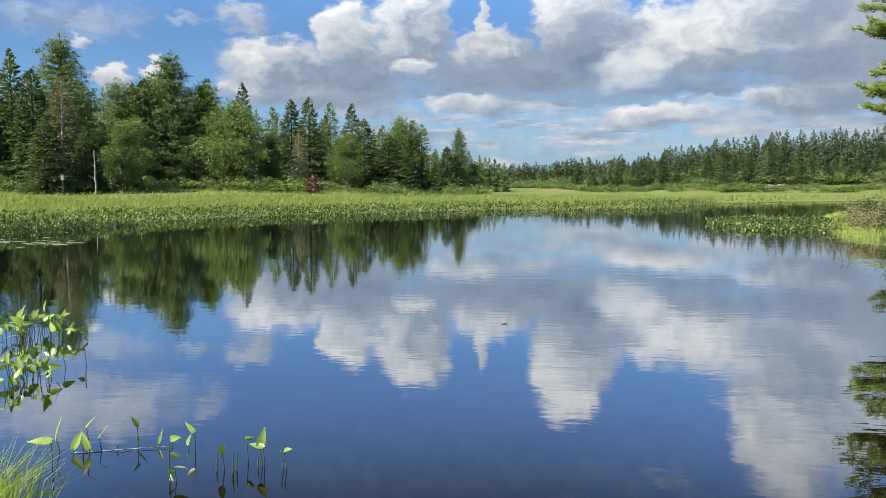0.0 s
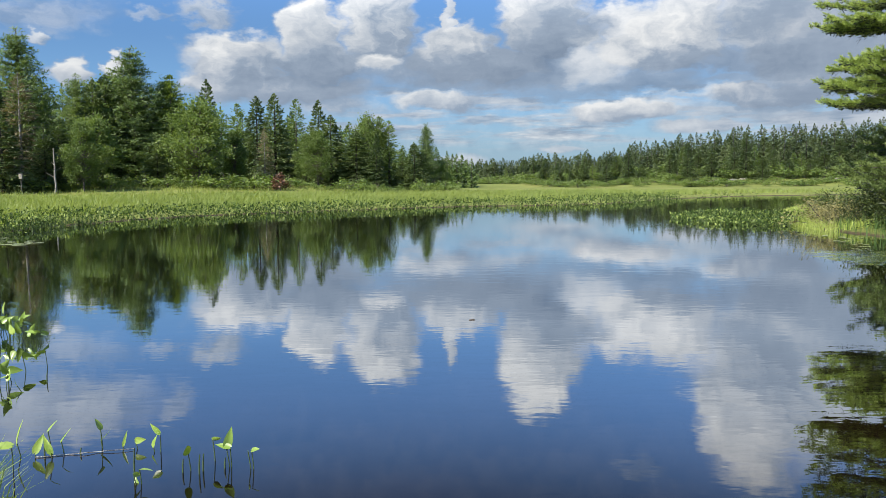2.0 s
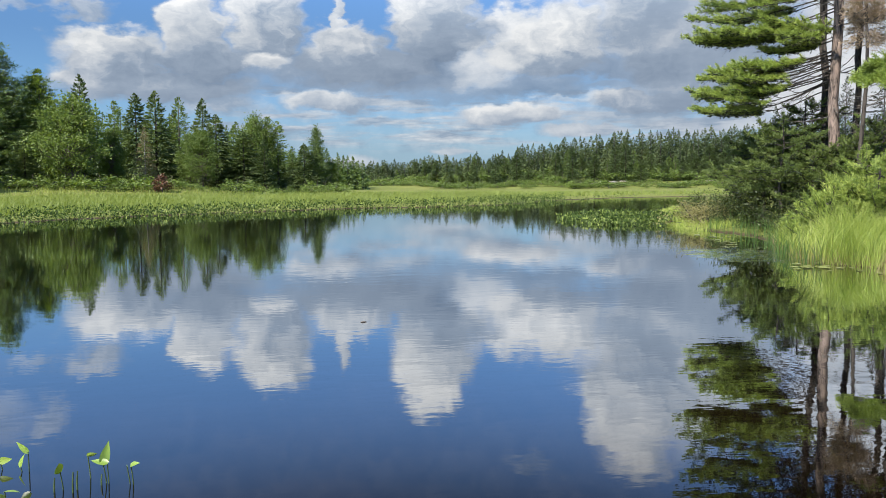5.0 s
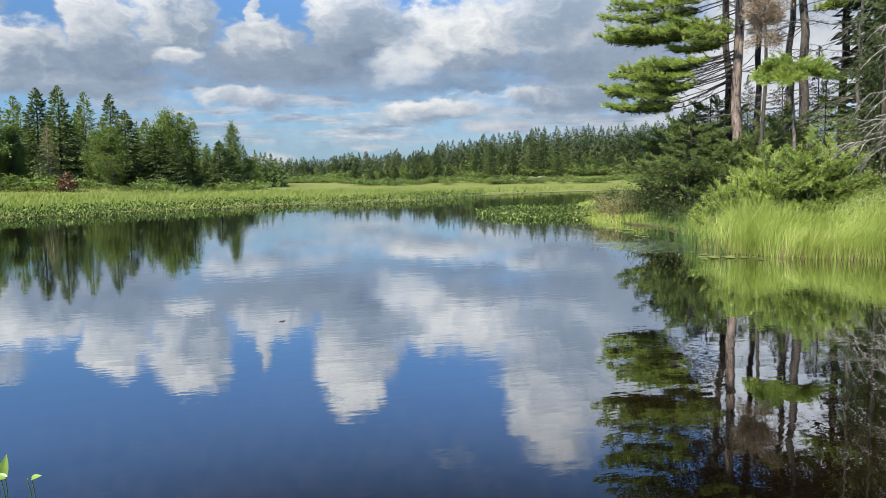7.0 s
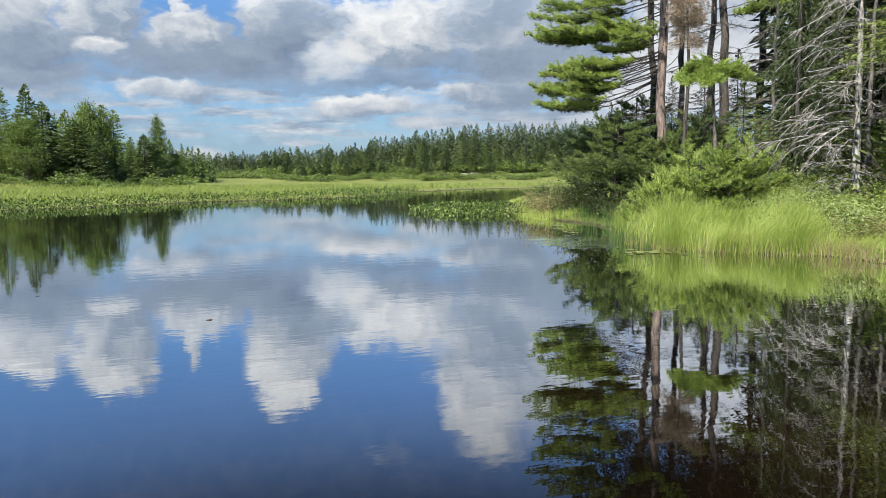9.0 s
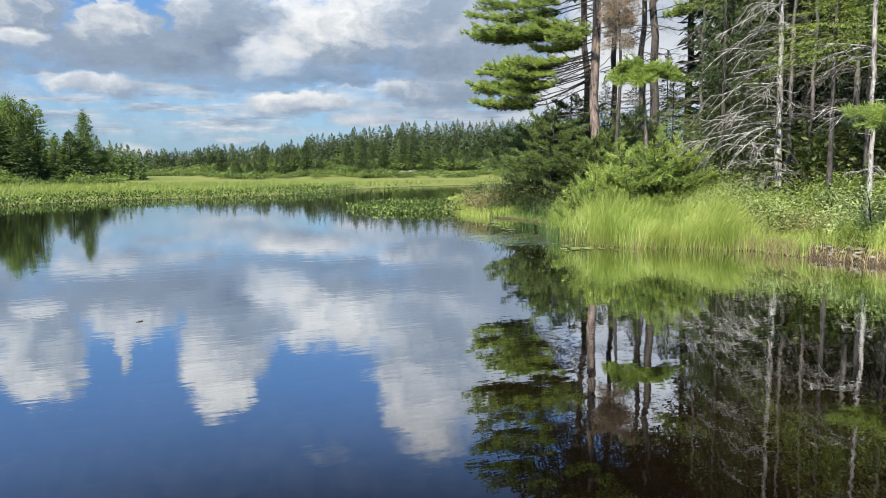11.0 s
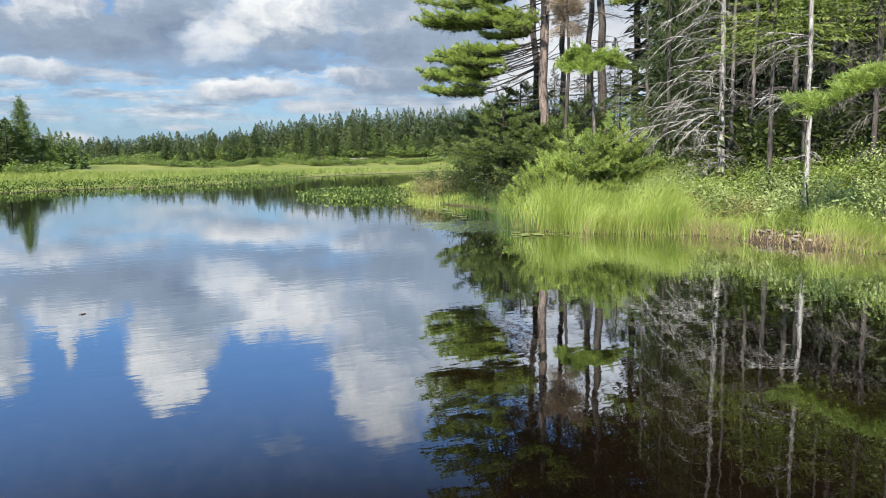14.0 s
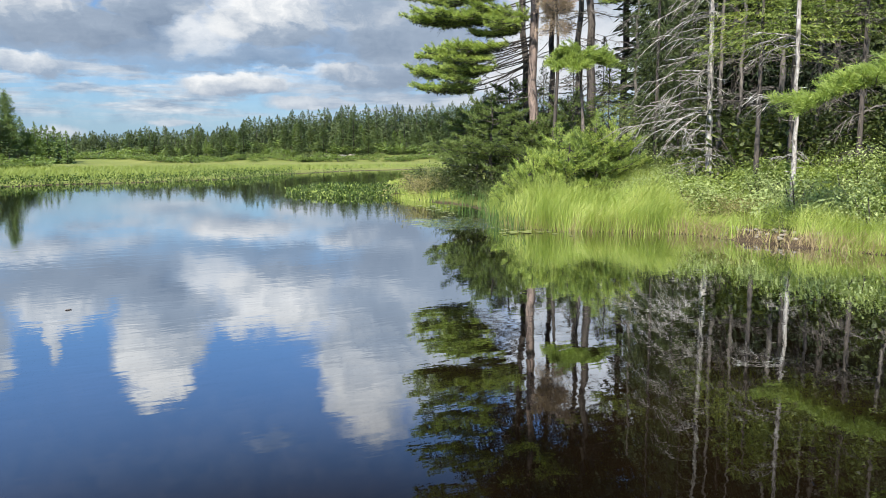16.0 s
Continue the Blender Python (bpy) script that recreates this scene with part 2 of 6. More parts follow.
def bark(name, dark, light, scale=13.0, lichen=None):
    m, nt, out = mat(name)
    tc = nt.nodes.new("ShaderNodeTexCoord").outputs["Object"]
    sc = nt.nodes.new("ShaderNodeMapping")
    sc.inputs["Scale"].default_value = (1, 1, 0.22)
    nt.links.new(tc, sc.inputs["Vector"])
    n = noise_node(nt, scale, 8.0, 0.7, sc.outputs[0], 0.8)
    col = ramp_node(nt, n, [(0.40, dark), (0.50, tuple(0.45 * a + 0.55 * b for a, b in zip(dark, light))), (0.62, light)])
    if lichen:
        spots = noise_node(nt, 4.5, 6.0, 0.75, tc)
        k = nt.nodes.new("ShaderNodeMapRange")
        k.inputs[1].default_value, k.inputs[2].default_value = 0.54, 0.62
        nt.links.new(spots, k.inputs[0])
        mx = nt.nodes.new("ShaderNodeMix")
        mx.data_type = "RGBA"
        nt.links.new(k.outputs[0], mx.inputs["Factor"])
        nt.links.new(col, mx.inputs["A"])
        mx.inputs["B"].default_value = (*lichen, 1)
        col = mx.outputs["Result"]
    p = nt.nodes.new("ShaderNodeBsdfPrincipled")
    p.inputs["Roughness"].default_value = 0.9
    nt.links.new(col, p.inputs["Base Color"])
    b = nt.nodes.new("ShaderNodeBump")
    b.inputs["Strength"].default_value, b.inputs["Distance"].default_value = 0.8, 0.03
    nt.links.new(n, b.inputs["Height"])
    nt.links.new(b.outputs[0], p.inputs["Normal"])
    nt.links.new(p.outputs[0], out.inputs[0])
    return m


M_SPRUCE = foliage("spruce_needles", [(0.0, (0.037, 0.059, 0.023)), (0.5, (0.102, 0.139, 0.049)), (1.0, (0.213, 0.244, 0.083))], 0.25)
M_PINE = foliage("pine_needles", [(0.0, (0.057, 0.091, 0.034)), (0.5, (0.150, 0.208, 0.065)), (1.0, (0.286, 0.338, 0.104))], 0.3)
M_PINE_NEAR = foliage("fresh_pine_needles", [(0.0, (0.081, 0.127, 0.035)), (0.5, (0.232, 0.307, 0.072)), (1.0, (0.441, 0.499, 0.139))], 0.34, 0.9, each=0.55)
M_BROAD = foliage("broad_leaves", [(0.0, (0.066, 0.101, 0.024)), (0.5, (0.138, 0.190, 0.046)), (1.0, (0.237, 0.282, 0.075))], 0.34)
M_SHRUB = foliage("shrub_leaves", [(0.0, (0.075, 0.118, 0.027)), (0.5, (0.255, 0.316, 0.069)), (1.0, (0.522, 0.546, 0.137))], 0.36, 0.9, each=0.42)
# brighter, yellower copy of the spruce needles: sunlight painted into the colour
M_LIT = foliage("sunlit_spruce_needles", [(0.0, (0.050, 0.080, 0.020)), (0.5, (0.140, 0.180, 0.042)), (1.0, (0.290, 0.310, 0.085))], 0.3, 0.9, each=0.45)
# slightly greyed needles: the haze of distance is put into the colour
M_FAR = foliage("hazed_far_needles", [(0.0, (0.038, 0.058, 0.028)), (0.5, (0.101, 0.129, 0.054)), (1.0, (0.213, 0.232, 0.093))], 0.3, 0.15)
# shrub leaves darkened: the shade under the trees is put into the colour
M_SHADE = foliage("shade_dark_leaves", [(0.0, (0.018, 0.028, 0.010)), (0.6, (0.050, 0.068, 0.020)), (1.0, (0.130, 0.145, 0.045))], 0.3, 0.9, each=0.6)
M_FIR = foliage("fir_needles", [(0.0, (0.026, 0.039, 0.016)), (0.5, (0.086, 0.110, 0.038)), (1.0, (0.221, 0.238, 0.080))], 0.3, 0.7)
# dark copy of the fir needles, with shade put into the colour
M_FIR_SHADED = foliage("shaded_fir_needles", [(0.0, (0.012, 0.020, 0.010)), (0.6, (0.036, 0.050, 0.020)), (1.0, (0.085, 0.098, 0.036))], 0.12, 0.7)
M_PINE_MID = foliage("young_pine_needles", [(0.0, (0.051, 0.089, 0.024)), (0.5, (0.193, 0.257, 0.057)), (1.0, (0.484, 0.532, 0.140))], 0.34, 1.1, each=0.55)
M_GALE = foliage("pale_gale_leaves", [(0.0, (0.123, 0.162, 0.062)), (0.5, (0.258, 0.314, 0.123)), (1.0, (0.448, 0.493, 0.224))], 0.3, 1.2, each=0.45)
M_BRUSH = foliage("bank_brush_leaves", [(0.0, (0.080, 0.120, 0.030)), (0.5, (0.190, 0.245, 0.060)), (1.0, (0.340, 0.375, 0.110))], 0.36, 1.0, each=0.42)
M_HEMLOCK = foliage("hemlock_needles", [(0.0, (0.060, 0.092, 0.031)), (0.5, (0.132, 0.174, 0.049)), (1.0, (0.230, 0.264, 0.081))], 0.34, 0.8, each=0.3)
M_OLIVE = foliage("olive_leaves", [(0.0, (0.112, 0.112, 0.045)), (1.0, (0.345, 0.300, 0.128))], 0.3)
M_BROWN = foliage("dying_needles", [(0.0, (0.085, 0.078, 0.045)), (1.0, (0.235, 0.195, 0.115))], 0.25)
M_DRY = foliage("dry_needles", [(0.0, (0.204, 0.150, 0.114)), (1.0, (0.432, 0.342, 0.264))], 0.3)
M_RED = foliage("reddish_leaves", [(0.0, (0.080, 0.040, 0.025)), (1.0, (0.190, 0.100, 0.060))], 0.2)
M_SEDGE = foliage("meadow_sedge", [(0.0, (0.117, 0.156, 0.041)), (0.45, (0.207, 0.250, 0.061)), (0.8, (0.311, 0.323, 0.095)), (1.0, (0.378, 0.348, 0.146))], 0.36, 0.09, each=0.35)
M_GRASS = foliage("bank_grass", [(0.0, (0.120, 0.175, 0.034)), (0.5, (0.270, 0.340, 0.076)), (0.9, (0.410, 0.435, 0.150)), (1.0, (0.46, 0.40, 0.22))], 0.44, 0.7, each=0.6)
M_REED = foliage("dark_reed", [(0.0, (0.030, 0.065, 0.016)), (1.0, (0.090, 0.150, 0.035))], 0.3, 0.9)
M_STRAW = foliage("dry_straw", [(0.0, (0.20, 0.15, 0.08)), (1.0, (0.46, 0.38, 0.22))], 0.3, 2.0)
M_PICKEREL = foliage("pickerelweed_leaf", [(0.0, (0.018, 0.035, 0.010)), (0.6, (0.053, 0.088, 0.020)), (1.0, (0.256, 0.312, 0.090))], 0.3, 0.5, 0.5, 0.12, 0.9)
M_PICKEREL_NEAR = foliage("glossy_pickerelweed_leaf", [(0.0, (0.042, 0.080, 0.014)), (0.5, (0.130, 0.200, 0.028)), (1.0, (0.290, 0.370, 0.070))], 0.14, 9.0, 0.36, 0.4, 0.8)
M_PAD = foliage("lily_pad", [(0.0, (0.10, 0.13, 0.03)), (1.0, (0.26, 0.27, 0.10))], 0.05, 2.0, 0.3, 0.5, 0.7)
M_BARK = bark("grey_brown_bark", (0.026, 0.022, 0.019), (0.145, 0.122, 0.104))
M_BARK_RED = bark("reddish_pine_bark", (0.016, 0.013, 0.012), (0.200, 0.150, 0.125), 9.0)
M_BARK_DARK = bark("dark_bark", (0.018, 0.015, 0.013), (0.070, 0.058, 0.048))
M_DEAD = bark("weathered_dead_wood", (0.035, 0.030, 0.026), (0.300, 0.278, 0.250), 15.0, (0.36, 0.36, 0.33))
# dead bark, darker; on trees inside the wood it also holds their shade
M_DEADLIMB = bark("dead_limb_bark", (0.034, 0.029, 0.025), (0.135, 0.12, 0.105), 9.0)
M_STEM = foliage("water_plant_stem", [(0.0, (0.030, 0.050, 0.010)), (1.0, (0.080, 0.110, 0.030))], 0.15, 3.0, 0.35, 0.5)


def make_rock():
    m, nt, out = mat("pale_granite")
    n = noise_node(nt, 3.0, 8.0, 0.65, where(nt))
    col = ramp_node(nt, n, [(0.3, (0.10, 0.09, 0.07)), (0.55, (0.26, 0.23, 0.19)), (0.8, (0.42, 0.39, 0.34))])
    p = nt.nodes.new("ShaderNodeBsdfPrincipled")
    p.inputs["Roughness"].default_value = 0.85
    nt.links.new(col, p.inputs["Base Color"])
    b = nt.nodes.new("ShaderNodeBump")
    b.inputs["Strength"].default_value, b.inputs["Distance"].default_value = 0.7, 0.05
    nt.links.new(n, b.inputs["Height"])
    nt.links.new(b.outputs[0], p.inputs["Normal"])
    nt.links.new(p.outputs[0], out.inputs[0])
    return m


def make_ground():
    """Peaty lake bed, earth at the water's edge, mossy sedge turf above."""
    m, nt, out = mat("ground_turf")
    pos = where(nt)
    s = nt.nodes.new("ShaderNodeSeparateXYZ")
    nt.links.new(pos, s.inputs[0])
    big = noise_node(nt, 0.08, 5.0, 0.6, pos)
    fine = noise_node(nt, 3.0, 8.0, 0.7, pos)
    f = math_node(nt, "MULTIPLY_ADD", fine, 0.5, math_node(nt, "MULTIPLY", big, 0.6))
    turf = ramp_node(nt, f, [(0.3, (0.065, 0.085, 0.022)), (0.55, (0.130, 0.148, 0.036)), (0.75, (0.200, 0.195, 0.060))])
    earth = ramp_node(nt, fine, [(0.3, (0.022, 0.016, 0.010)), (0.7, (0.095, 0.070, 0.045))])
    k = nt.nodes.new("ShaderNodeMapRange")
    k.inputs[1].default_value, k.inputs[2].default_value = 0.05, 0.09
    bare = nt.nodes.new("ShaderNodeVectorMath")
    bare.operation = "DISTANCE"
    bare.inputs[1].default_value = (12.50, 8.9, 0.15)
    nt.links.new(pos, bare.inputs[0])
    patch = math_node(nt, "MAXIMUM", math_node(nt, "SUBTRACT", 1.9, math_node(nt, "MULTIPLY_ADD", fine, 0.8, bare.outputs["Value"])), 0.0)
    nt.links.new(math_node(nt, "SUBTRACT", math_node(nt, "MULTIPLY_ADD", fine, 0.05, s.outputs[2]), patch), k.inputs[0])
    mx = nt.nodes.new("ShaderNodeMix")
    mx.data_type = "RGBA"
    nt.links.new(k.outputs[0], mx.inputs["Factor"])
    nt.links.new(earth, mx.inputs["A"])
    nt.links.new(turf, mx.inputs["B"])
    p = nt.nodes.new("ShaderNodeBsdfPrincipled")
    p.inputs["Roughness"].default_value = 0.95
    p.inputs["Specular IOR Level"].default_value = 0.1
    nt.links.new(mx.outputs["Result"], p.inputs["Base Color"])
    b = nt.nodes.new("ShaderNodeBump")
    b.inputs["Strength"].default_value, b.inputs["Distance"].default_value = 0.6, 0.08
    nt.links.new(fine, b.inputs["Height"])
    nt.links.new(b.outputs[0], p.inputs["Normal"])
    nt.links.new(p.outputs[0], out.inputs[0])
    return m


def make_water():
    """Still, tea-dark pond water with faint ripples lying across the view."""
    m, nt, out = mat("pond_water")
    pos = where(nt)
    sc = nt.nodes.new("ShaderNodeMapping")
    sc.inputs["Rotation"].default_value = (0, 0, radians(14))
    sc.inputs["Scale"].default_value = (1.0, 2.4, 1.0)
    nt.links.new(pos, sc.inputs["Vector"])
    r1 = noise_node(nt, 1.5, 2.0, 0.5, sc.outputs[0], 0.3)
    r2 = noise_node(nt, 6.0, 2.0, 0.5, sc.outputs[0], 0.2)
    calm = noise_node(nt, 0.12, 3.0, 0.5, pos)
    amp = nt.nodes.new("ShaderNodeMapRange")
    amp.inputs[1].default_value, amp.inputs[2].default_value = 0.35, 0.65
    amp.inputs[3].default_value, amp.inputs[4].default_value = 0.35, 1.0
    nt.links.new(calm, amp.inputs[0])
    # a breath of wind ruffles the water off the grassy point
    gust = nt.nodes.new("ShaderNodeVectorMath")
    gust.operation = "DISTANCE"
    gust.inputs[1].default_value = (9.9, 14.8, 0.0)
    nt.links.new(pos, gust.inputs[0])
    puff = nt.nodes.new("ShaderNodeMapRange")
    puff.interpolation_type = "SMOOTHSTEP"
    puff.inputs[1].default_value, puff.inputs[2].default_value = 1.5, 0.4
    puff.inputs[3].default_value, puff.inputs[4].default_value = 0.0, 36.0
    nt.links.new(math_node(nt, "MULTIPLY_ADD", noise_node(nt, 0.9, 4.0, 0.65, sc.outputs[0]), 3.6, math_node(nt, "SUBTRACT", gust.outputs["Value"], 1.8)), puff.inputs[0])
    hgt = math_node(nt, "MULTIPLY", math_node(nt, "MULTIPLY_ADD", r2, 0.3, r1), math_node(nt, "ADD", amp.outputs[0], puff.outputs[0]))
    b = nt.nodes.new("ShaderNodeBump")
    b.inputs["Strength"].default_value, b.inputs["Distance"].default_value = 1.0, WATER_RIPPLE
    nt.links.new(hgt, b.inputs["Height"])
    silt = noise_node(nt, 0.5, 4.0, 0.6, pos)
    col = ramp_node(nt, silt, [(0.35, (0.0022, 0.0015, 0.0008)), (0.7, (0.0078, 0.0045, 0.0019))])
    body = nt.nodes.new("ShaderNodeBsdfDiffuse")
    nt.links.new(col, body.inputs["Color"])
    mirror = nt.nodes.new("ShaderNodeBsdfGlossy")
    mirror.inputs["Roughness"].default_value = 0.0
    mirror.inputs["Color"].default_value = (0.96, 0.98, 1.0, 1)
    nt.links.new(b.outputs[0], mirror.inputs["Normal"])
    fr = nt.nodes.new("ShaderNodeFresnel")
    fr.inputs["IOR"].default_value = 1.33
    fac = math_node(nt, "MAXIMUM", math_node(nt, "MINIMUM", math_node(nt, "MULTIPLY_ADD", fr.outputs[0], WATER_GLOSS[1], WATER_GLOSS[0]), 0.82), 0.02)
    mx = nt.nodes.new("ShaderNodeMixShader")
    nt.links.new(fac, mx.inputs[0])
    nt.links.new(body.outputs[0], mx.inputs[1])
    nt.links.new(mirror.outputs[0], mx.inputs[2])
    nt.links.new(mx.outputs[0], out.inputs[0])
    return m


WATER_RIPPLE, WATER_GLOSS = 0.0015, (-0.22, 3.25)
M_ROCK, M_GROUND, M_WATER = make_rock(), make_ground(), make_water()

# ---- mesh helpers ----
rng = np.random.default_rng(7)


def unit(v):
    return v / np.maximum(np.linalg.norm(v, axis=-1, keepdims=True), 1e-9)


class Soup:
    """Collects quads and turns them into one mesh."""

    def __init__(self):
        self.v, self.q, self.n = [], [], 0

    def add(self, v, q):
        v, q = np.asarray(v, float).reshape(-1, 3), np.asarray(q, int).reshape(-1, 4)
        self.v.append(v)
        self.q.append(q + self.n)
        self.n += len(v)

    def mesh(self, name, material, smooth=False):
        v, q = np.concatenate(self.v), np.concatenate(self.q)
        me = bpy.data.meshes.new(name)
        me.vertices.add(len(v))
        me.vertices.foreach_set("co", v.astype(np.float32).ravel())
        me.loops.add(q.size)
        me.loops.foreach_set("vertex_index", q.astype(np.int32).ravel())
        me.polygons.add(len(q))
        me.polygons.foreach_set("loop_start", np.arange(0, q.size, 4, dtype=np.int32))
        me.polygons.foreach_set("use_smooth", np.full(len(q), smooth))
        me.materials.append(material)
        me.update()
        me.validate()
        return me


def tube(s, path, radii, sides=6):
    """A tapered limb along path."""
    path, k = np.asarray(path, float), len(path)
    d = unit(np.gradient(path, axis=0))
    a = unit(np.cross(d, np.where(np.abs(d[:, 2:3]) > 0.9, [[1.0, 0, 0]], [[0, 0, 1.0]])))
    b = np.cross(d, a)
    ang = np.arange(sides) * 2 * np.pi / sides
    ring = path[:, None] + np.asarray(radii, float)[:, None, None] * (np.cos(ang)[None, :, None] * a[:, None] + np.sin(ang)[None, :, None] * b[:, None])
    i = np.arange(k - 1)[:, None] * sides
    j = np.arange(sides)[None]
    jn = (j + 1) % sides
    s.add(ring, np.stack([i + j, i + jn, i + sides + jn, i + sides + j], -1))


def leaves(s, p, u, w, length, width, belly=0.5):
    """Pointed leaves: root p, direction u, side w."""
    length, width = np.broadcast_to(length, len(p))[:, None], np.broadcast_to(width, len(p))[:, None]
    m = p + u * length * belly
    v = np.stack([p, m + w * width * 0.5, p + u * length, m - w * width * 0.5], 1)
    s.add(v, np.arange(len(p) * 4).reshape(-1, 4))


def blades(s, p, lean, length, width, up=None):
    """Grass blades that bend over: root p, horizontal lean vector."""
    n = len(p)
    length, width = np.broadcast_to(length, n)[:, None], np.broadcast_to(width, n)[:, None]
    z = np.array([[0, 0, 1.0]])
    side = rng.normal(size=(n, 3))
    side[:, 2] = 0
    side = unit(side)
    mid = p + length * 0.55 * unit(z + lean * 0.45)
    tip = mid + length * 0.5 * unit(z * 0.8 + lean * 1.6)
    v = np.stack([p - side * width * 0.5, p + side * width * 0.5, mid + side * width * 0.42, mid - side * width * 0.42,
                  tip + side * width * 0.06, tip - side * width * 0.06], 1)
    q = np.arange(n)[:, None, None] * 6 + np.array([[0, 1, 2, 3], [3, 2, 4, 5]])[None]
    s.add(v, q)


def rand_dirs(n, zmin=-1.0, zmax=1.0):
    z = rng.uniform(zmin, zmax, n)
    a = rng.uniform(0, 2 * np.pi, n)
    r = np.sqrt(np.maximum(0, 1 - z * z))
    return np.stack([r * np.cos(a), r * np.sin(a), z], 1)


def side_of(u):
    return unit(np.cross(u, rand_dirs(len(u))))


def thing(name, label, category, m=None, group=""):
    e = new(name)
    e.empty_display_size = 0.2
    if m is not None:
        e.matrix_basis = m
    return tagged(e, label, category, group)


def part(name, me, parent, label=""):
    ob = new(name, me)
    ob.parent = parent
    return tagged(ob, label)


def polar(az, d, z=0.0):
    return np.array([d * math.sin(radians(az)), d * math.cos(radians(az)), z])


# ---- the lie of the land ----
FAR_SHORE = [(-9, 7), (-15, 13), (-17, 19), (-14.3, 23.6), (-14, 26.5), (-13.8, 29.5), (-12.2, 35.5), (-8.7, 40.4), (-5.3, 43), (-1.2, 46.4),
             (4.4, 50), (8.1, 50.5), (14.9, 54), (23.7, 67), (36, 76.8), (47, 80), (62, 80)]
RIGHT_SHORE = [(62, 66), (36, 55), (25, 45.5), (18.5, 36), (15.5, 29), (13.8, 26), (13.3, 23.2), (13.4, 20.9), (12.7, 18.1), (11.4, 15.8), (10.25, 13.8), (10.2, 12.8),
               (10.6, 11.9), (11.5, 11.0), (12.15, 10.2), (12.05, 9), (11.95, 8), (12.1, 7.4), (12.3, 6.2), (12.2, 3), (9.5, -2.5)]
NEAR_SHORE = [(4.2, 0.1), (1.2, 1.7), (-1.2, 2.6), (-2.25, 3.3), (-3.2, 3.9), (-6, 4.9)]
LAKE = np.array(FAR_SHORE + RIGHT_SHORE + NEAR_SHORE, float)


def shore_distance(p):
    """Distance to the shoreline of points p (n, 2): positive on land, negative in the water."""
    a, b = LAKE, np.roll(LAKE, -1, 0)
    d = np.full(len(p), 1e9)
    inside = np.zeros(len(p), bool)
    for (ax, ay), (bx, by) in zip(a, b):
        ex, ey = bx - ax, by - ay
        t = np.clip(((p[:, 0] - ax) * ex + (p[:, 1] - ay) * ey) / (ex * ex + ey * ey), 0, 1)
        d = np.minimum(d, np.hypot(p[:, 0] - ax - t * ex, p[:, 1] - ay - t * ey))
        cross = ((ay > p[:, 1]) != (by > p[:, 1])) & (p[:, 0] < (bx - ax) * (p[:, 1] - ay) / (by - ay + 1e-12) + ax)
        inside ^= cross
    return np.where(inside, -d, d)


def step(x, a, b):
    t = np.clip((x - a) / (b - a), 0, 1)
    return t * t * (3 - 2 * t)


def land(p, d=None):
    """Height of the ground at p (n, 2)."""
    p = np.asarray(p, float).reshape(-1, 2)
    d = shore_distance(p) if d is None else d
    x, y = p[:, 0], p[:, 1]
    r, az = np.hypot(x, y), np.degrees(np.arctan2(x, y))
    wob = 0.06 * np.sin(x * 1.7 + 0.6 * y) + 0.05 * np.sin(y * 2.3 - x * 0.9)
    meadow = 0.06 + 0.10 * step(d, 0, 2.5) + 0.15 * step(d, 5, 60) + 0.5 * wob * step(d, 0, 2)
    bank = step(az, 26, 36) * step(-r, -60, -42) * step(r, 7, 11) * (1 - step(az, 95, 140))
    rise = 0.04 + 0.14 * step(d, 0.0, 0.5) + 1.5 * step(d, 0.6, 9.5) + 1.6 * step(d, 9, 30) + wob * step(d, 0, 2)
    z = meadow * (1 - bank) + rise * bank
    hill = step(az, 6, 24) * step(r, 165, 260) * 7.5 + step(az, -6, 8) * step(r, 230, 330) * 2.0 + step(r, 170, 200) * 0.8
    z = z + hill * (1 - step(az, 120, 170)) + 1.2 * step(-az, 2, 10) * (1 - step(-az, 100, 150)) * step(r, 92, 112)
    deep = -0.03 - 0.18 * np.minimum(-d, 1.5) - 0.45 * step(-d, 1.0, 9.0)
    return np.where(d > 0, z, deep)


def ground_z(x, y):
    return float(land([(x, y)])[0])


def build_ground():
    rad = np.concatenate([[0.0], np.geomspace(1.0, 14, 64)[:-1], np.linspace(14, 60, 100)[:-1], np.geomspace(60, 400, 70)[:-1], np.geomspace(400, 4000, 14)])
    na = 240
    ang = np.arange(na) * 2 * np.pi / na
    p = np.stack([rad[:, None] * np.sin(ang)[None], rad[:, None] * np.cos(ang)[None]], -1).reshape(-1, 2)
    z = land(p)
    v = np.concatenate([p, z[:, None]], 1)
    i = np.arange(len(rad) - 1)[:, None] * na
    j = np.arange(na)[None]
    jn = (j + 1) % na
    s = Soup()
    s.add(v, np.stack([i + j, i + na + j, i + na + jn, i + jn], -1))
    ob = new("ground", s.mesh("ground", M_GROUND, True))
    tagged(ob, "peaty sedge meadow and wooded bank round the pond", "ground", kind="structure")
    s = Soup()
    s.add([(-60, -30, 0), (110, -30, 0), (110, 130, 0), (-60, 130, 0)], [[0, 1, 2, 3]])
    ob = new("water", s.mesh("water", M_WATER))
    tagged(ob, "still dark pond water mirroring sky and trees", "pond", kind="structure")


build_ground()

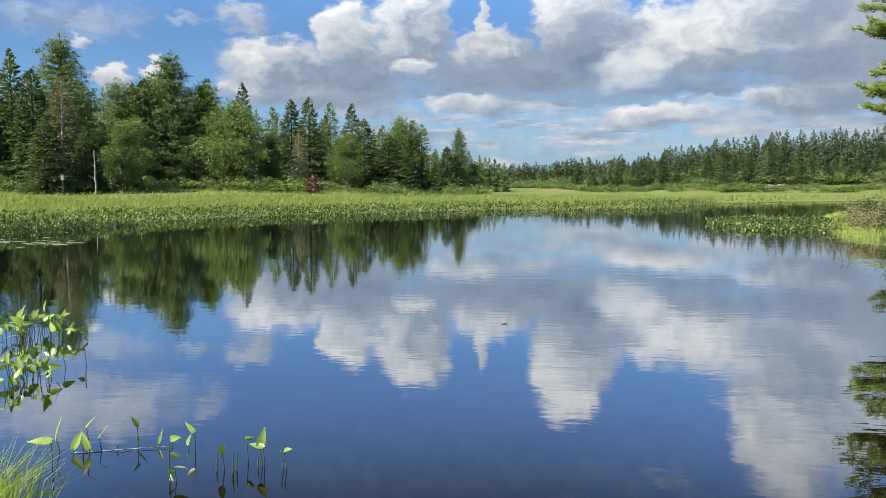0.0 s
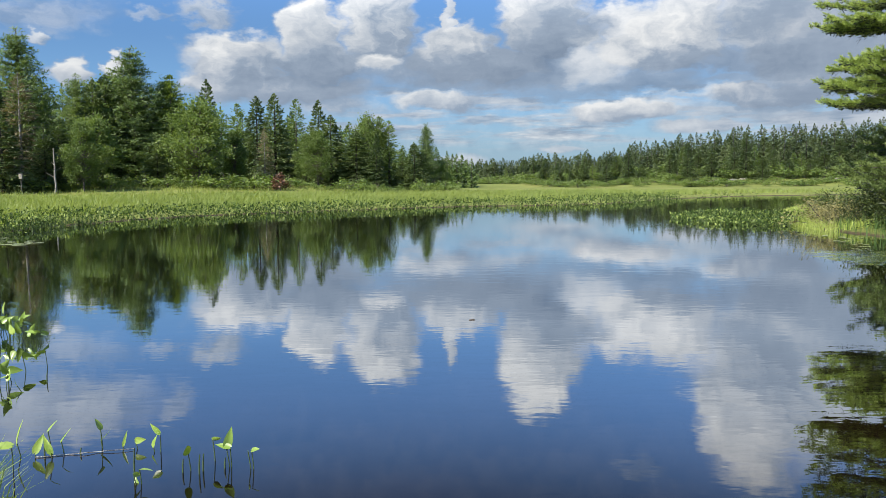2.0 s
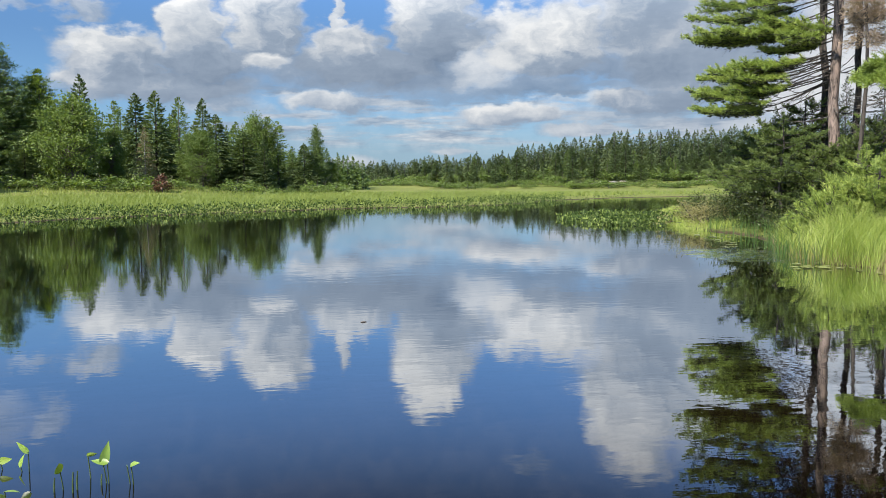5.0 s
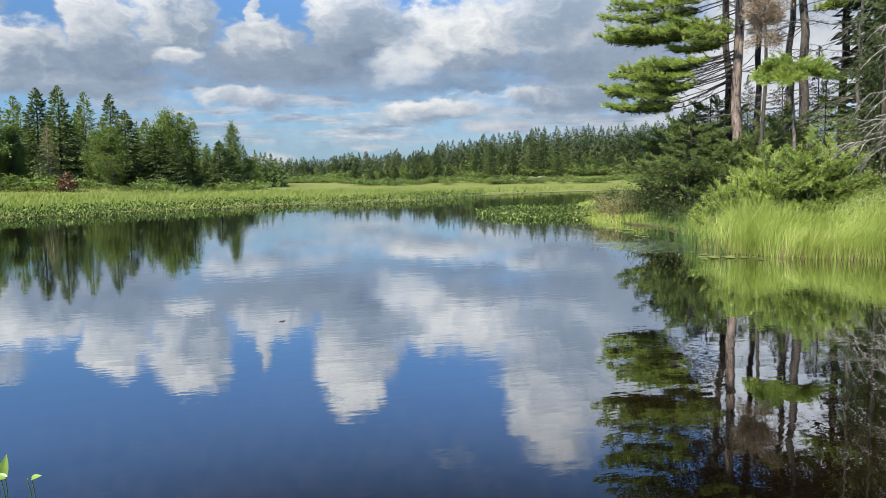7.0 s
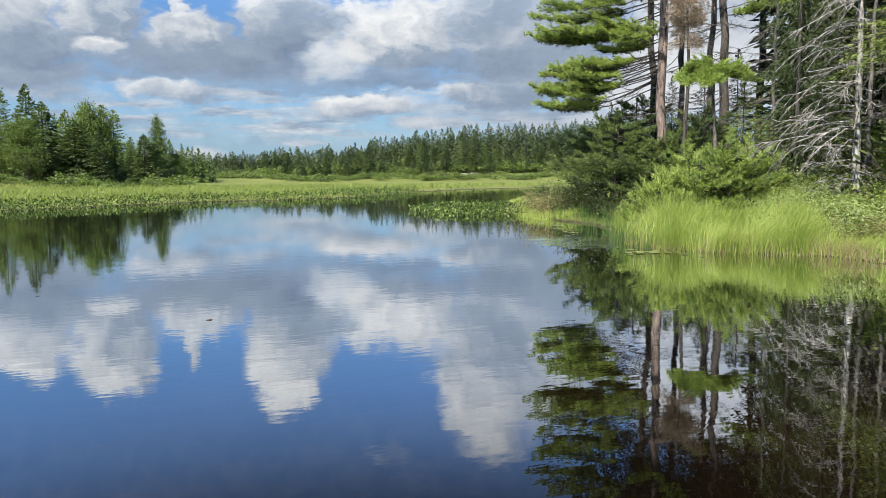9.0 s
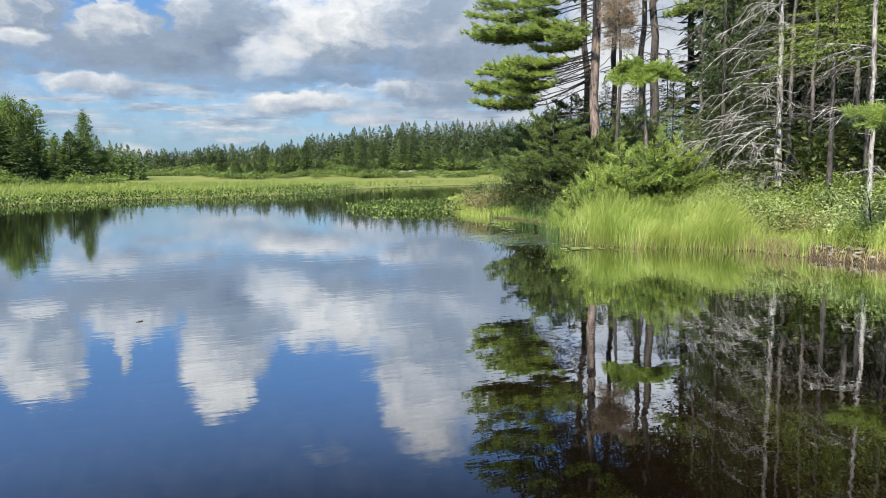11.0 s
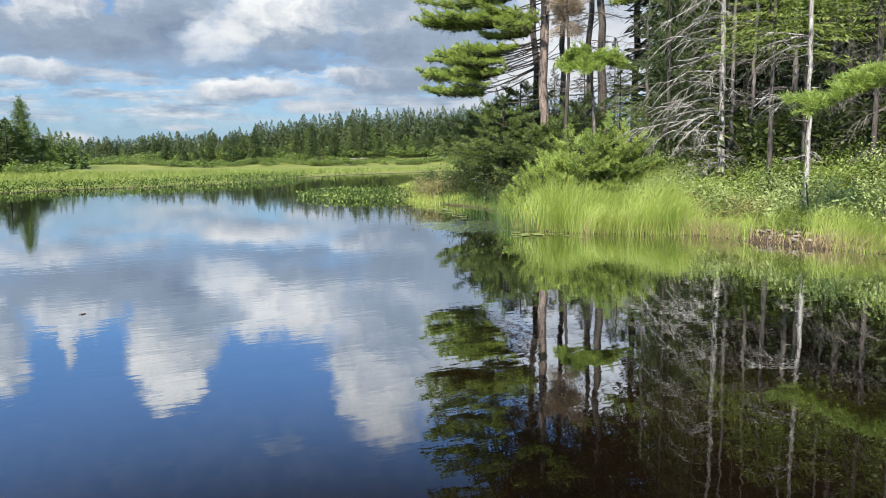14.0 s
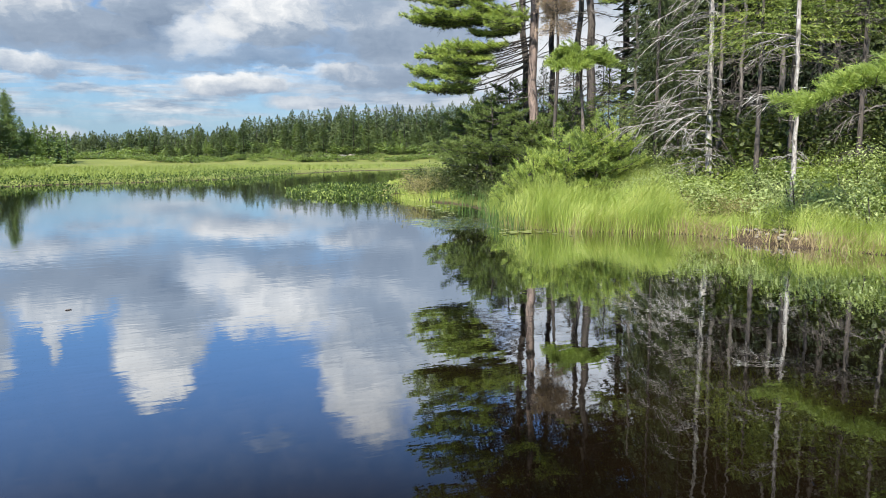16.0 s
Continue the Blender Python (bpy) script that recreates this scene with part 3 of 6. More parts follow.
# ---- trees ----
def spruce(s_wood, s_leaf, H, R, z0, lev, per, spray, seed_droop=0.35, gap=0.0, lean=0.0, width=0.42, girth=None, dense=1.0, taper=0.85):
    """Narrow conifer: whorls of drooping boughs, each a flat fan of hanging sprays, closed into a pointed crown."""
    trunk = np.linspace(0, 1, 7)[:, None] * np.array([[lean, 0, H]])
    tube(s_wood, trunk, np.linspace(girth or H * 0.013 + 0.03, 0.02, 7))
    n = lev * per
    f = (np.repeat(np.arange(lev), per) + 0.5 + rng.uniform(-0.42, 0.42, n)) / lev
    f = f[rng.random(n) >= gap]
    n = len(f)
    z = z0 + (H * 0.99 - z0) * f
    az = rng.uniform(0, 2 * np.pi, n)
    lobe = 1 + 0.16 * np.sin(2 * az + rng.uniform(0, 6.28) + 5 * f)
    r = (R * (1 - f) ** taper * lobe * rng.uniform(0.62, 1.12, n) + 0.05)
    d = np.stack([np.cos(az), np.sin(az), np.zeros(n)], 1)
    sd = np.stack([-np.sin(az), np.cos(az), np.zeros(n)], 1)
    droop = seed_droop * rng.uniform(0.5, 1.3, n) * (1 - f) - 0.5 * f ** 2
    m = np.maximum(3, (r / spray * 4.2 * dense).astype(int))
    i = np.repeat(np.arange(n), m)
    t = rng.random(len(i)) ** 0.6
    fan = rng.normal(size=len(i)) * 0.24 * (1.15 - 0.8 * t) * r[i]
    P = np.stack([lean * z[i] / H, np.zeros(len(i)), z[i]], 1) + d[i] * (r[i] * t)[:, None] + sd[i] * fan[:, None]
    P[:, 2] += -droop[i] * r[i] * t ** 1.4 + 0.14 * r[i] * np.maximum(0, t - 0.7) + rng.normal(size=len(i)) * 0.05 * spray
    U = unit(d[i] * rng.uniform(0.35, 1.0, (len(i), 1)) + sd[i] * (np.sign(fan) * rng.uniform(0.1, 0.8, len(i)) * (1.1 - 0.7 * t))[:, None]
             + np.stack([np.zeros(len(i)), np.zeros(len(i)), rng.uniform(-0.75, 0.12, len(i)) + 0.8 * f[i] ** 2 + 1.6 * f[i] ** 9], 1))
    L = np.minimum(spray * rng.uniform(0.65, 1.3, len(i)) * (1.1 - 0.35 * t), 0.12 + 0.10 * spray + 0.75 * r[i])
    W = unit(np.cross(U, np.array([0, 0, 1.0]) + 0.8 * rng.normal(size=P.shape)))
    leaves(s_leaf, P, U, W, L, L * width)
    top = np.array([[lean, 0, H * 0.965]])
    leaves(s_leaf, np.repeat(top, 6, 0), unit(np.array([[0, 0, 1.0]]) + 0.16 * rng.normal(size=(6, 3))), rand_dirs(6, -0.2, 0.2), H * 0.042, 0.07)


def tufts(s, centres, n, length, width, up=0.5, spread=0.3):
    """Brushes of needles round each centre."""
    P = np.repeat(centres, n, 0) + rng.normal(size=(len(centres) * n, 3)) * spread * np.array([1, 1, 0.4])
    U = unit(rng.normal(size=P.shape) + np.array([0, 0, up]))
    leaves(s, P, U, side_of(U), length * rng.uniform(0.7, 1.25, len(P)), width, 0.6)


def pine(s_wood, s_leaf, H, R, z0, lev, per, tuft=0.5, n=9, width=0.16, bare=0.3, trunk_r=None, lean=0.0):
    """White pine: open whorls of long level limbs with plumes of needles on their outer parts."""
    tr = trunk_r or H * 0.014 + 0.03
    trunk = np.linspace(0, 1, 9)[:, None] * np.array([[lean, 0, H]])
    trunk[1:-1, :2] += rng.normal(size=(7, 2)) * 0.05
    tube(s_wood, trunk, np.linspace(tr, 0.03, 9), 8)
    C = []
    for k in range(lev):
        f = (k + rng.uniform(-0.2, 0.2)) / lev
        z = z0 + (H * 0.97 - z0) * np.clip(f, 0, 1)
        r = R * (1 - 0.95 * np.clip(f, 0, 1)) ** 0.72 * (0.75 + 0.25 * step(np.array(f), 0.0, 0.2)) + 0.2
        a0 = rng.uniform(0, 6.28)
        for b in range(per):
            a = a0 + b * 6.283 / per + rng.uniform(-0.4, 0.4)
            rr = r * rng.uniform(0.55, 1.15)
            t = np.linspace(0, 1, 4)[:, None]
            d = np.array([[math.cos(a), math.sin(a), 0]])
            path = np.array([[lean * z / H, 0, z]]) + d * rr * t + np.array([[0, 0, 1.0]]) * rr * (rng.uniform(0.0, 0.25) * t + 0.22 * t * t)
            tube(s_wood, path, np.linspace(0.018 * rr + 0.012, 0.008, 4), 3)
            m = max(3, int(rr * 2.2 / tuft))
            tt = rng.uniform(bare, 1.05, m)[:, None]
            sd = np.array([[-d[0, 1], d[0, 0], 0]])
            pos = path[0] + d * rr * tt + sd * rng.normal(size=(m, 1)) * rr * 0.16 * (0.4 + tt) + np.array([[0, 0, 1.0]]) * (rr * (0.12 * tt + 0.22 * tt * tt) + rng.normal(size=(m, 1)) * 0.08)
            C.append(pos)
    C.append(np.array([[lean, 0, H]]) + rng.normal(size=(4, 3)) * 0.25)
    tufts(s_leaf, np.concatenate(C), n, tuft, tuft * width, 0.55, tuft * 0.36)


def broadleaf(s_wood, s_leaf, H, R, z0, clumps, n, size, stems=1, fill=0.15):
    """Round-headed tree: forked limbs, clumps of leaves with gaps between."""
    for k in range(stems):
        o = rng.normal(size=2) * 0.25 * (stems > 1)
        path = np.array([[0, 0, 0], [o[0] * 0.5, o[1] * 0.5, H * 0.3], [o[0] * 2, o[1] * 2, H * 0.6], [o[0] * 2.5, o[1] * 2.5, H * 0.9]])
        tube(s_wood, path, [0.012 * H + 0.02, 0.009 * H, 0.006 * H, 0.02])
    C, phase = [], rng.uniform(0, 6.28)
    for k in range(clumps):
        d = rand_dirs(1, -0.75, 1)[0]
        f = rng.uniform(0.3, 1.0) ** 0.45
        zc = z0 + (H - z0) * 0.48
        prof = (1.0 - 0.38 * max(0, d[2])) * (0.86 + 0.2 * math.sin(3 * math.atan2(d[1], d[0]) + phase) + 0.16 * math.sin(7 * d[2] + 2 * phase))
        c = np.array([d[0] * R * f * prof, d[1] * R * f * prof, zc + d[2] * (H - z0) * 0.5 * f])
        C.append(c)
        tube(s_wood, [np.array([0, 0, max(0.2 * H, c[2] - 0.35 * H * rng.uniform(0.5, 1))]), c * np.array([0.5, 0.5, 1]) - np.array([0, 0, 0.1 * H]), c],
             [0.006 * H, 0.004 * H, 0.01], 4)
    C = np.array(C)
    P = np.repeat(C, n, 0) + rng.normal(size=(clumps * n, 3)) * R * np.array([fill, fill, fill * 0.75])
    U = unit(rng.normal(size=P.shape) + np.array([0, 0, -0.25]))
    leaves(s_leaf, P, U, side_of(U), size * rng.uniform(0.7, 1.3, len(P)), size * 0.6)


def tree_of(name, label, category, maker, wood, leaf, crown_label=""):
    w, l = Soup(), Soup()
    maker(w, l)
    e = thing(name, label, category)
    part("trunk", w.mesh(name + "_trunk", wood, True), e)
    part("crown", l.mesh(name + "_crown", leaf), e, crown_label)
    return e


KINDS = {}


def kind_of(key, *a):
    KINDS.setdefault(key, []).append(tree_of(*a))


for k in range(4):
    kind_of("spruce", "spruce_tree", "dark green pointed spruce at the edge of the meadow", "tree",
            lambda w, l, k=k: spruce(w, l, 16, 3.2 + 0.35 * k, 0.2, 38, 11, 0.56, 0.5, 0.05, 0.0, 0.42, dense=1.15), M_BARK_DARK, M_SPRUCE)
for k in range(3):
    kind_of("pine", "white_pine", "tall white pine with plumed level boughs", "tree",
            lambda w, l, k=k: pine(w, l, 20, 4.4 + 0.4 * k, 1.2, 27, 8, 0.44, 10, 0.2, 0.05), M_BARK, M_PINE)
for k in range(3):
    kind_of("farpine", "white_pine", "distant white pine with level boughs on the hill", "tree",
            lambda w, l, k=k: pine(w, l, 20, 4.8 + 0.5 * k, 1.0, 15, 5, 1.0, 5, 0.34, 0.1), M_BARK_DARK, M_FAR)
for k in range(3):
    kind_of("broad", "maple_tree", "leafy broadleaf tree with a rounded mid-green crown", "tree",
            lambda w, l, k=k: broadleaf(w, l, 12, 3.4 + 0.4 * k, 0.3, 120, 95, 0.29, 1 + k, 0.13), M_BARK, M_BROAD)
for k in range(2):
    kind_of("larch", "larch_tree", "thin yellowish-green larch with a see-through crown", "tree",
            lambda w, l, k=k: spruce(w, l, 16, 3.5, 0.5, 34, 10, 0.46, 0.05, 0.12, 0.2, 0.4, dense=1.0, taper=0.7), M_BARK, M_BROAD)
kind_of("brown", "dying_spruce", "half-dead spruce with brownish thinned needles", "tree",
        lambda w, l: spruce(w, l, 16, 3.4, 0.8, 34, 9, 0.55, 0.5, 0.1, 0.1, 0.26, dense=1.1), M_DEAD, M_BROWN)
kind_of("red", "red_bush", "low bush with dry reddish-brown leaves", "bush",
        lambda w, l: broadleaf(w, l, 3.0, 1.4, 0.2, 24, 30, 0.35, 3), M_BARK, M_RED)
kind_of("shrub", "meadow_shrub", "low rounded green shrub at the wood's edge", "bush",
        lambda w, l: broadleaf(w, l, 2.2, 1.7, 0.1, 16, 30, 0.26, 2), M_BARK, M_BROAD)

used = set()


def plant(key, az, d, height, base_h, wide=1.0, which=None, group="", label=""):
    """Stands one tree of a kind at azimuth az and distance d, height metres tall."""
    pool = KINDS[key]
    fresh = [k for k in range(len(pool)) if (key, k) not in used]
    i = which if which is not None else fresh[0] if fresh else int(rng.integers(len(pool)))
    x, y, _ = polar(az, d)
    k = height / base_h
    m = Matrix.Translation((x, y, ground_z(x, y) - 0.05)) @ Matrix.Rotation(rng.uniform(0, 6.28), 4, "Z") @ Matrix.Diagonal((k * wide, k * wide, k, 1))
    ob = pool[i]
    if (key, i) not in used:
        used.add((key, i))
        ob.matrix_basis = m
    else:
        ob = copy_thing(ob, m)
    return tagged(ob, label, group=group)


HEIGHT = {"spruce": 16, "pine": 20, "farpine": 20, "broad": 10.7, "larch": 16, "brown": 16, "red": 3.0, "shrub": 2.2}


def top_at(key, az, d, el, wide=1.0, which=None, group="", label=""):
    """The same, with its top seen at elevation el (degrees)."""
    x, y, _ = polar(az, d)
    return plant(key, az, d, 1.6 + d * math.tan(radians(el)) - ground_z(x, y), HEIGHT[key], wide, which, group, label)


# the wood beyond the meadow: the trees that stand out one by one
G1 = "wood behind the meadow"
for row in ("pine -26.8 122 10.15 1.5", "pine -19.9 124 9.4 1.45", "pine -23.4 130 7.4 1.3", "spruce -29.8 112 9.0 1.12", "spruce -28.6 108 7.8 1.50",
            "brown -26.9 106 7.4 1.35", "spruce -28.0 101 4.8 1.7", "spruce -25.5 103 4.2 1.5", "broad -23.2 101 4.0 0.95", "spruce -24.6 112 6.6 1.62", "spruce -22.4 122 7.7 1.00", "spruce -21.6 124 8.1 1.00", "pine -17.6 126 6.9 1.3",
            "broad -22.4 108 4.6 1.02", "broad -15.6 108 5.6 1.11", "spruce -18.4 110 5.0 1.2", "larch -17.3 124 7.8 1.12", "spruce -14.9 124 6.8 1.00",
            "broad -13.0 112 5.0 0.90", "spruce -11.4 124 6.9 0.94", "brown -10.9 110 4.7 0.88", "spruce -10.1 118 6.0 1.25", "spruce -9.2 122 6.1 1.12",
            "larch -8.6 126 6.3 1.12", "broad -7.9 114 4.7 0.90", "spruce -6.9 122 5.6 1.1", "spruce -6.0 116 5.5 1.31", "broad -7.0 110 3.6 0.82",
            "larch -4.6 120 5.3 1.12", "spruce -4.1 112 4.3 1.50", "broad -3.2 118 4.6 0.82", "larch -2.4 118 4.7 1.12", "larch -1.6 118 4.4 1.25", "spruce -2.6 110 3.0 1.25",
            "spruce -0.6 116 3.8 1.12", "pine 1.2 114 4.0 0.75", "spruce 0.3 112 3.3 1.38", "broad 2.3 116 2.2 0.82", "spruce -31.2 120 8.6 1.3", "broad -32.5 112 6.4 1.07",
            "spruce -34.0 114 8.2 1.38", "spruce -36.0 122 9.0 1.2", "spruce -38.5 116 8.0 1.50", "broad -41 116 6.5 1.07", "spruce -44 118 8.5 1.38"):
    key, a, d, el, wide = row.split()
    top_at(key, float(a), float(d), float(el), float(wide), group=G1)
for k in range(46):
    a = -45 + 48.5 * (k + rng.uniform(0, 1)) / 46
    el = np.interp(a, [-45, -27, -20, -12, -6, 0, 4], [6.5, 6.8, 6.4, 4.8, 4.0, 2.8, 1.9])
    top_at(str(rng.choice(["spruce", "spruce", "broad", "larch", "larch"])), a, rng.uniform(126, 142), el + rng.uniform(-0.8, 0.7), 1.1, group=G1)
top_at("red", -9.8, 99.5, 0.85, 1.1)
for k in range(46):
    a = -45 + 49 * (k + rng.uniform(0, 1)) / 46
    plant("shrub", a, rng.uniform(101, 107), rng.uniform(0.9, 2.4), 2.2, rng.uniform(1.0, 1.9), group="shrubs along the wood")

# the far wood on the low hill
G2 = "far wood on the hill"
for k in range(130):
    a = 2.5 + 46 * (k + rng.uniform(0, 1)) / 120
    d = rng.uniform(186, 200) + 55 * step(np.array(-a), -13, -3)
    el = np.interp(a, [2, 5, 9, 15, 18, 24, 30, 50], [1.5, 1.55, 1.75, 2.1, 2.5, 2.8, 3.0, 3.6])
    top_at(str(rng.choice(["spruce"] * 7 + ["farpine", "larch"])), a, d, el * rng.uniform(0.6, 1.08), 1.35, group=G2)


def wood_mass(name, label, count, a0, a1, d0, d1, els, spray, leaf):
    """Many trees that cannot be told apart, as one piece."""
    w, l = Soup(), Soup()
    for k in range(count):
        a = a0 + (a1 - a0) * (k + rng.random()) / count
        d = rng.uniform(d0, d1) + 45 * float(step(np.array(-a), -13, -3)) * (a > 0)
        x, y, _ = polar(a, d)
        el = np.interp(a, *els)
        H = 1.6 + d * math.tan(radians(el * rng.uniform(0.7, 1.07))) - ground_z(x, y)
        H = max(4.0, H)
        tw, tl = Soup(), Soup()
        spruce(tw, tl, H, H * rng.uniform(0.20, 0.32), 0.1, 20, 7, spray, 0.4, 0.05, 0.0, 0.44, dense=1.35, taper=1.0)
        for src, dst in ((tw, w), (tl, l)):
            vv = np.concatenate(src.v) + np.array([x, y, ground_z(x, y)])
            dst.add(vv, np.concatenate(src.q))
    e = thing(name, label, "woods")
    tagged(e, kind="stuff")
    part("trunks", w.mesh("far_trunks", M_BARK_DARK), e)
    part("crowns", l.mesh("far_crowns", leaf), e)


wood_mass("far_woods", "dense far wood of spruce and pine on a low hill", 300, 1.5, 42, 203, 255,
          ([2, 5, 9, 15, 18, 24, 30, 50, 80], [1.65, 1.7, 2.0, 2.45, 3.05, 3.65, 3.9, 4.6, 4.8]), 0.82, M_FAR)
wood_mass("deep_woods", "shaded depth of the mixed wood behind the meadow", 130, -47, 5, 126, 160,
          ([-47, -27, -20, -12, -6, 0, 5], [6.4, 6.9, 6.5, 5.2, 4.4, 3.2, 1.9]), 1.0, M_PINE)

for k in range(88):
    a = 3 + 34 * (k + rng.uniform(0, 1)) / 88
    plant("shrub", a, rng.uniform(168, 186) + 50 * float(step(np.array(-a), -13, -3)), rng.uniform(1.0, 2.2), 2.2, rng.uniform(1.2, 2.2), group="shrubs along the far wood")
for k in range(60):
    a = 3 + 36 * (k + rng.uniform(0, 1)) / 60
    plant("shrub", a, rng.uniform(188, 202) + 50 * float(step(np.array(-a), -13, -3)), rng.uniform(2.0, 4.0), 2.2, rng.uniform(1.2, 1.8), group="undergrowth of the far wood",
          label="leafy undergrowth between the far trees")

# ---- the near stand on the right-hand shore ----
def plumes(s, path, width, n_tufts, needle, n, bare=0.35, thick=0.12, needle_w=0.014, under=None):
    """Flat plumes of needle brushes along the outer part of a limb."""
    path = np.asarray(path, float)
    t = bare + (1.04 - bare) * rng.random(n_tufts) ** 0.8
    idx = np.clip(t, 0, 0.9999) * (len(path) - 1)
    i = idx.astype(int)
    c = path[i] + (path[i + 1] - path[i]) * (idx - i)[:, None]
    d = unit(path[-1] - path[0])
    sd = unit(np.cross(d, [0, 0, 1.0]))
    off = rng.normal(size=(n_tufts, 1)) * width * (1.15 - 0.75 * t[:, None])
    c = c + sd * off + d * rng.normal(size=(n_tufts, 1)) * 0.08 + np.array([0, 0, 1.0]) * (rng.normal(size=(n_tufts, 1)) * thick + 0.06 - 0.12 * np.abs(off))
    out = unit(d + sd * np.sign(off) * rng.uniform(0.2, 1.0, (n_tufts, 1)) + np.array([0, 0, 0.45]))
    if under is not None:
        # darker needles on the underside of the plume: its shade put into the colour
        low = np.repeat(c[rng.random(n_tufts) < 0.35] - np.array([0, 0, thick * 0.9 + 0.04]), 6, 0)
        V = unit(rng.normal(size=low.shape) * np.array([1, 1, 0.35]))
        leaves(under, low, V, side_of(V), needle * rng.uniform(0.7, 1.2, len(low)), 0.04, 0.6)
    P = np.repeat(c, n, 0)
    U = unit(np.repeat(out, n, 0) * 0.9 + rng.normal(size=P.shape) * 0.6)
    P = P + U * rng.uniform(0, 0.06, (len(P), 1))
    leaves(s, P, U, side_of(U), needle * rng.uniform(0.7, 1.2, len(P)), needle_w, 0.6)
    return c


def feathers(s_wood, s, path, reach, needle=0.11, n=16, bare=0.3, gap=0.085, lift=0.3, needle_w=0.012, under=None, r=0.006):
    """Side shoots left and right along the outer part of a limb, each a brush of needles swept forward and up."""
    path = np.asarray(path, float)
    seg = np.linalg.norm(np.diff(path, axis=0), axis=1)
    span = seg.sum()
    k = max(4, int(span * (1 - bare) / gap))
    t = bare + (1.0 - bare) * (np.arange(k) + rng.random(k)) / k
    idx = np.clip(t, 0, 0.9999) * (len(path) - 1)
    i = idx.astype(int)
    root = path[i] + (path[i + 1] - path[i]) * (idx - i)[:, None]
    d = unit(path[i + 1] - path[i])
    sd = unit(np.cross(d, [0, 0, 1.0])) * np.where(np.arange(k) % 2, 1.0, -1.0)[:, None]
    u = unit(d * rng.uniform(0.55, 1.0, (k, 1)) + sd * rng.uniform(0.2, 0.95, (k, 1)) + np.array([0, 0, 1.0]) * rng.normal(lift, 0.16, (k, 1)))
    ln = reach * (1.12 - 0.75 * t) * rng.uniform(0.45, 1.15, k) + 0.06
    root, u, ln = np.concatenate([root, path[-1:]]), np.concatenate([u, d[-1:]]), np.append(ln, 0.14)
    for p, v, q in zip(root[::3], u[::3], ln[::3]):
        tube(s_wood, [p, p + v * q * 0.9], [r, r * 0.5], 3)
    m = np.maximum(2, (ln / 0.055).astype(int))
    j = np.repeat(np.arange(len(ln)), m)
    f = rng.uniform(0.12, 1.0, len(j))
    c = root[j] + u[j] * (ln[j] * f)[:, None]
    c[:, 2] += 0.12 * ln[j] * f ** 2
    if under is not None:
        # needles below the shoots carry the underside's shade in their dark colour
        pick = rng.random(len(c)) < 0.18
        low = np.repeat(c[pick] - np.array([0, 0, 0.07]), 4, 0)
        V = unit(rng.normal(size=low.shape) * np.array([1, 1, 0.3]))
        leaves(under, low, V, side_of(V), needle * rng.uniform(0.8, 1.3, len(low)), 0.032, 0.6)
    j = np.repeat(j, n)
    f = rng.uniform(0.05, 1.0, len(j))
    P = root[j] + u[j] * (ln[j] * f)[:, None] + rng.normal(size=(len(j), 3)) * 0.012
    P[:, 2] += 0.12 * ln[j] * f ** 2
    U = unit(u[j] + np.array([0, 0, 0.2]) + rng.normal(size=P.shape) * 0.55)
    leaves(s, P, U, side_of(U), needle * rng.uniform(0.7, 1.2, len(P)), needle_w, 0.5)


def limb(s_wood, root, ang, length, droop, lift=0.25, r=0.03, wob=0.05, k=7):
    t = np.linspace(0, 1, k)[:, None]
    d = np.array([[math.sin(radians(ang)), math.cos(radians(ang)), 0]])
    path = np.asarray(root)[None] + d * length * t + np.array([[0, 0, 1.0]]) * (-droop * np.sin(t * np.pi * 0.5) + lift * t ** 4)
    path[1:] += rng.normal(size=(k - 1, 3)) * wob * length * 0.15
    tube(s_wood, path, np.linspace(r, 0.006, k), 5)
    return path


def twigs(s_wood, path, n, length, r=0.008, droop=0.3, lo=0.15, fork=True):
    """Bare side twigs along a limb."""
    path = np.asarray(path)
    for _ in range(n):
        f = rng.uniform(lo, 0.97) * (len(path) - 1)
        i = int(f)
        p = path[i] + (path[i + 1] - path[i]) * (f - i)
        d = unit(path[i + 1] - path[i])
        sd = unit(np.cross(d, [0, 0, 1.0])) * rng.choice([-1, 1])
        u = unit(d * rng.uniform(0.4, 1.1) + sd * rng.uniform(0.4, 1.0) + np.array([0, 0, rng.uniform(-0.5, 0.25)]))
        L = length * rng.uniform(0.4, 1.2)
        mid = p + u * L * 0.5
        tip = mid + unit(u + np.array([0, 0, -droop])) * L * 0.5
        tube(s_wood, [p, mid, tip], [r, r * 0.7, r * 0.35], 3)
        if fork:
            v = unit(u + rng.normal(size=3) * 0.6)
            tube(s_wood, [mid, mid + v * L * 0.35], [r * 0.6, r * 0.3], 3)


def trunk_path(base, top, k=9, wob=0.05):
    t = np.linspace(0, 1, k)[:, None]
    p = np.asarray(base)[None] * (1 - t) + np.asarray(top)[None] * t
    p[1:-1, :2] += rng.normal(size=(k - 2, 2)) * wob
    return p


def on_path(path, z):
    return np.array([np.interp(z, path[:, 2], path[:, c]) for c in range(3)])


OFF = np.array([0.11, -0.08, 0.0])       # bearings on this shore are taken from the end of the walk


def stand_at(az, d, sink=0.1):
    x, y, _ = polar(az, d) + OFF
    return np.array([x, y, ground_z(x, y) - sink])


def at_view(az, d, el):
    return polar(az, d, 1.6 + d * math.tan(radians(el))) + OFF


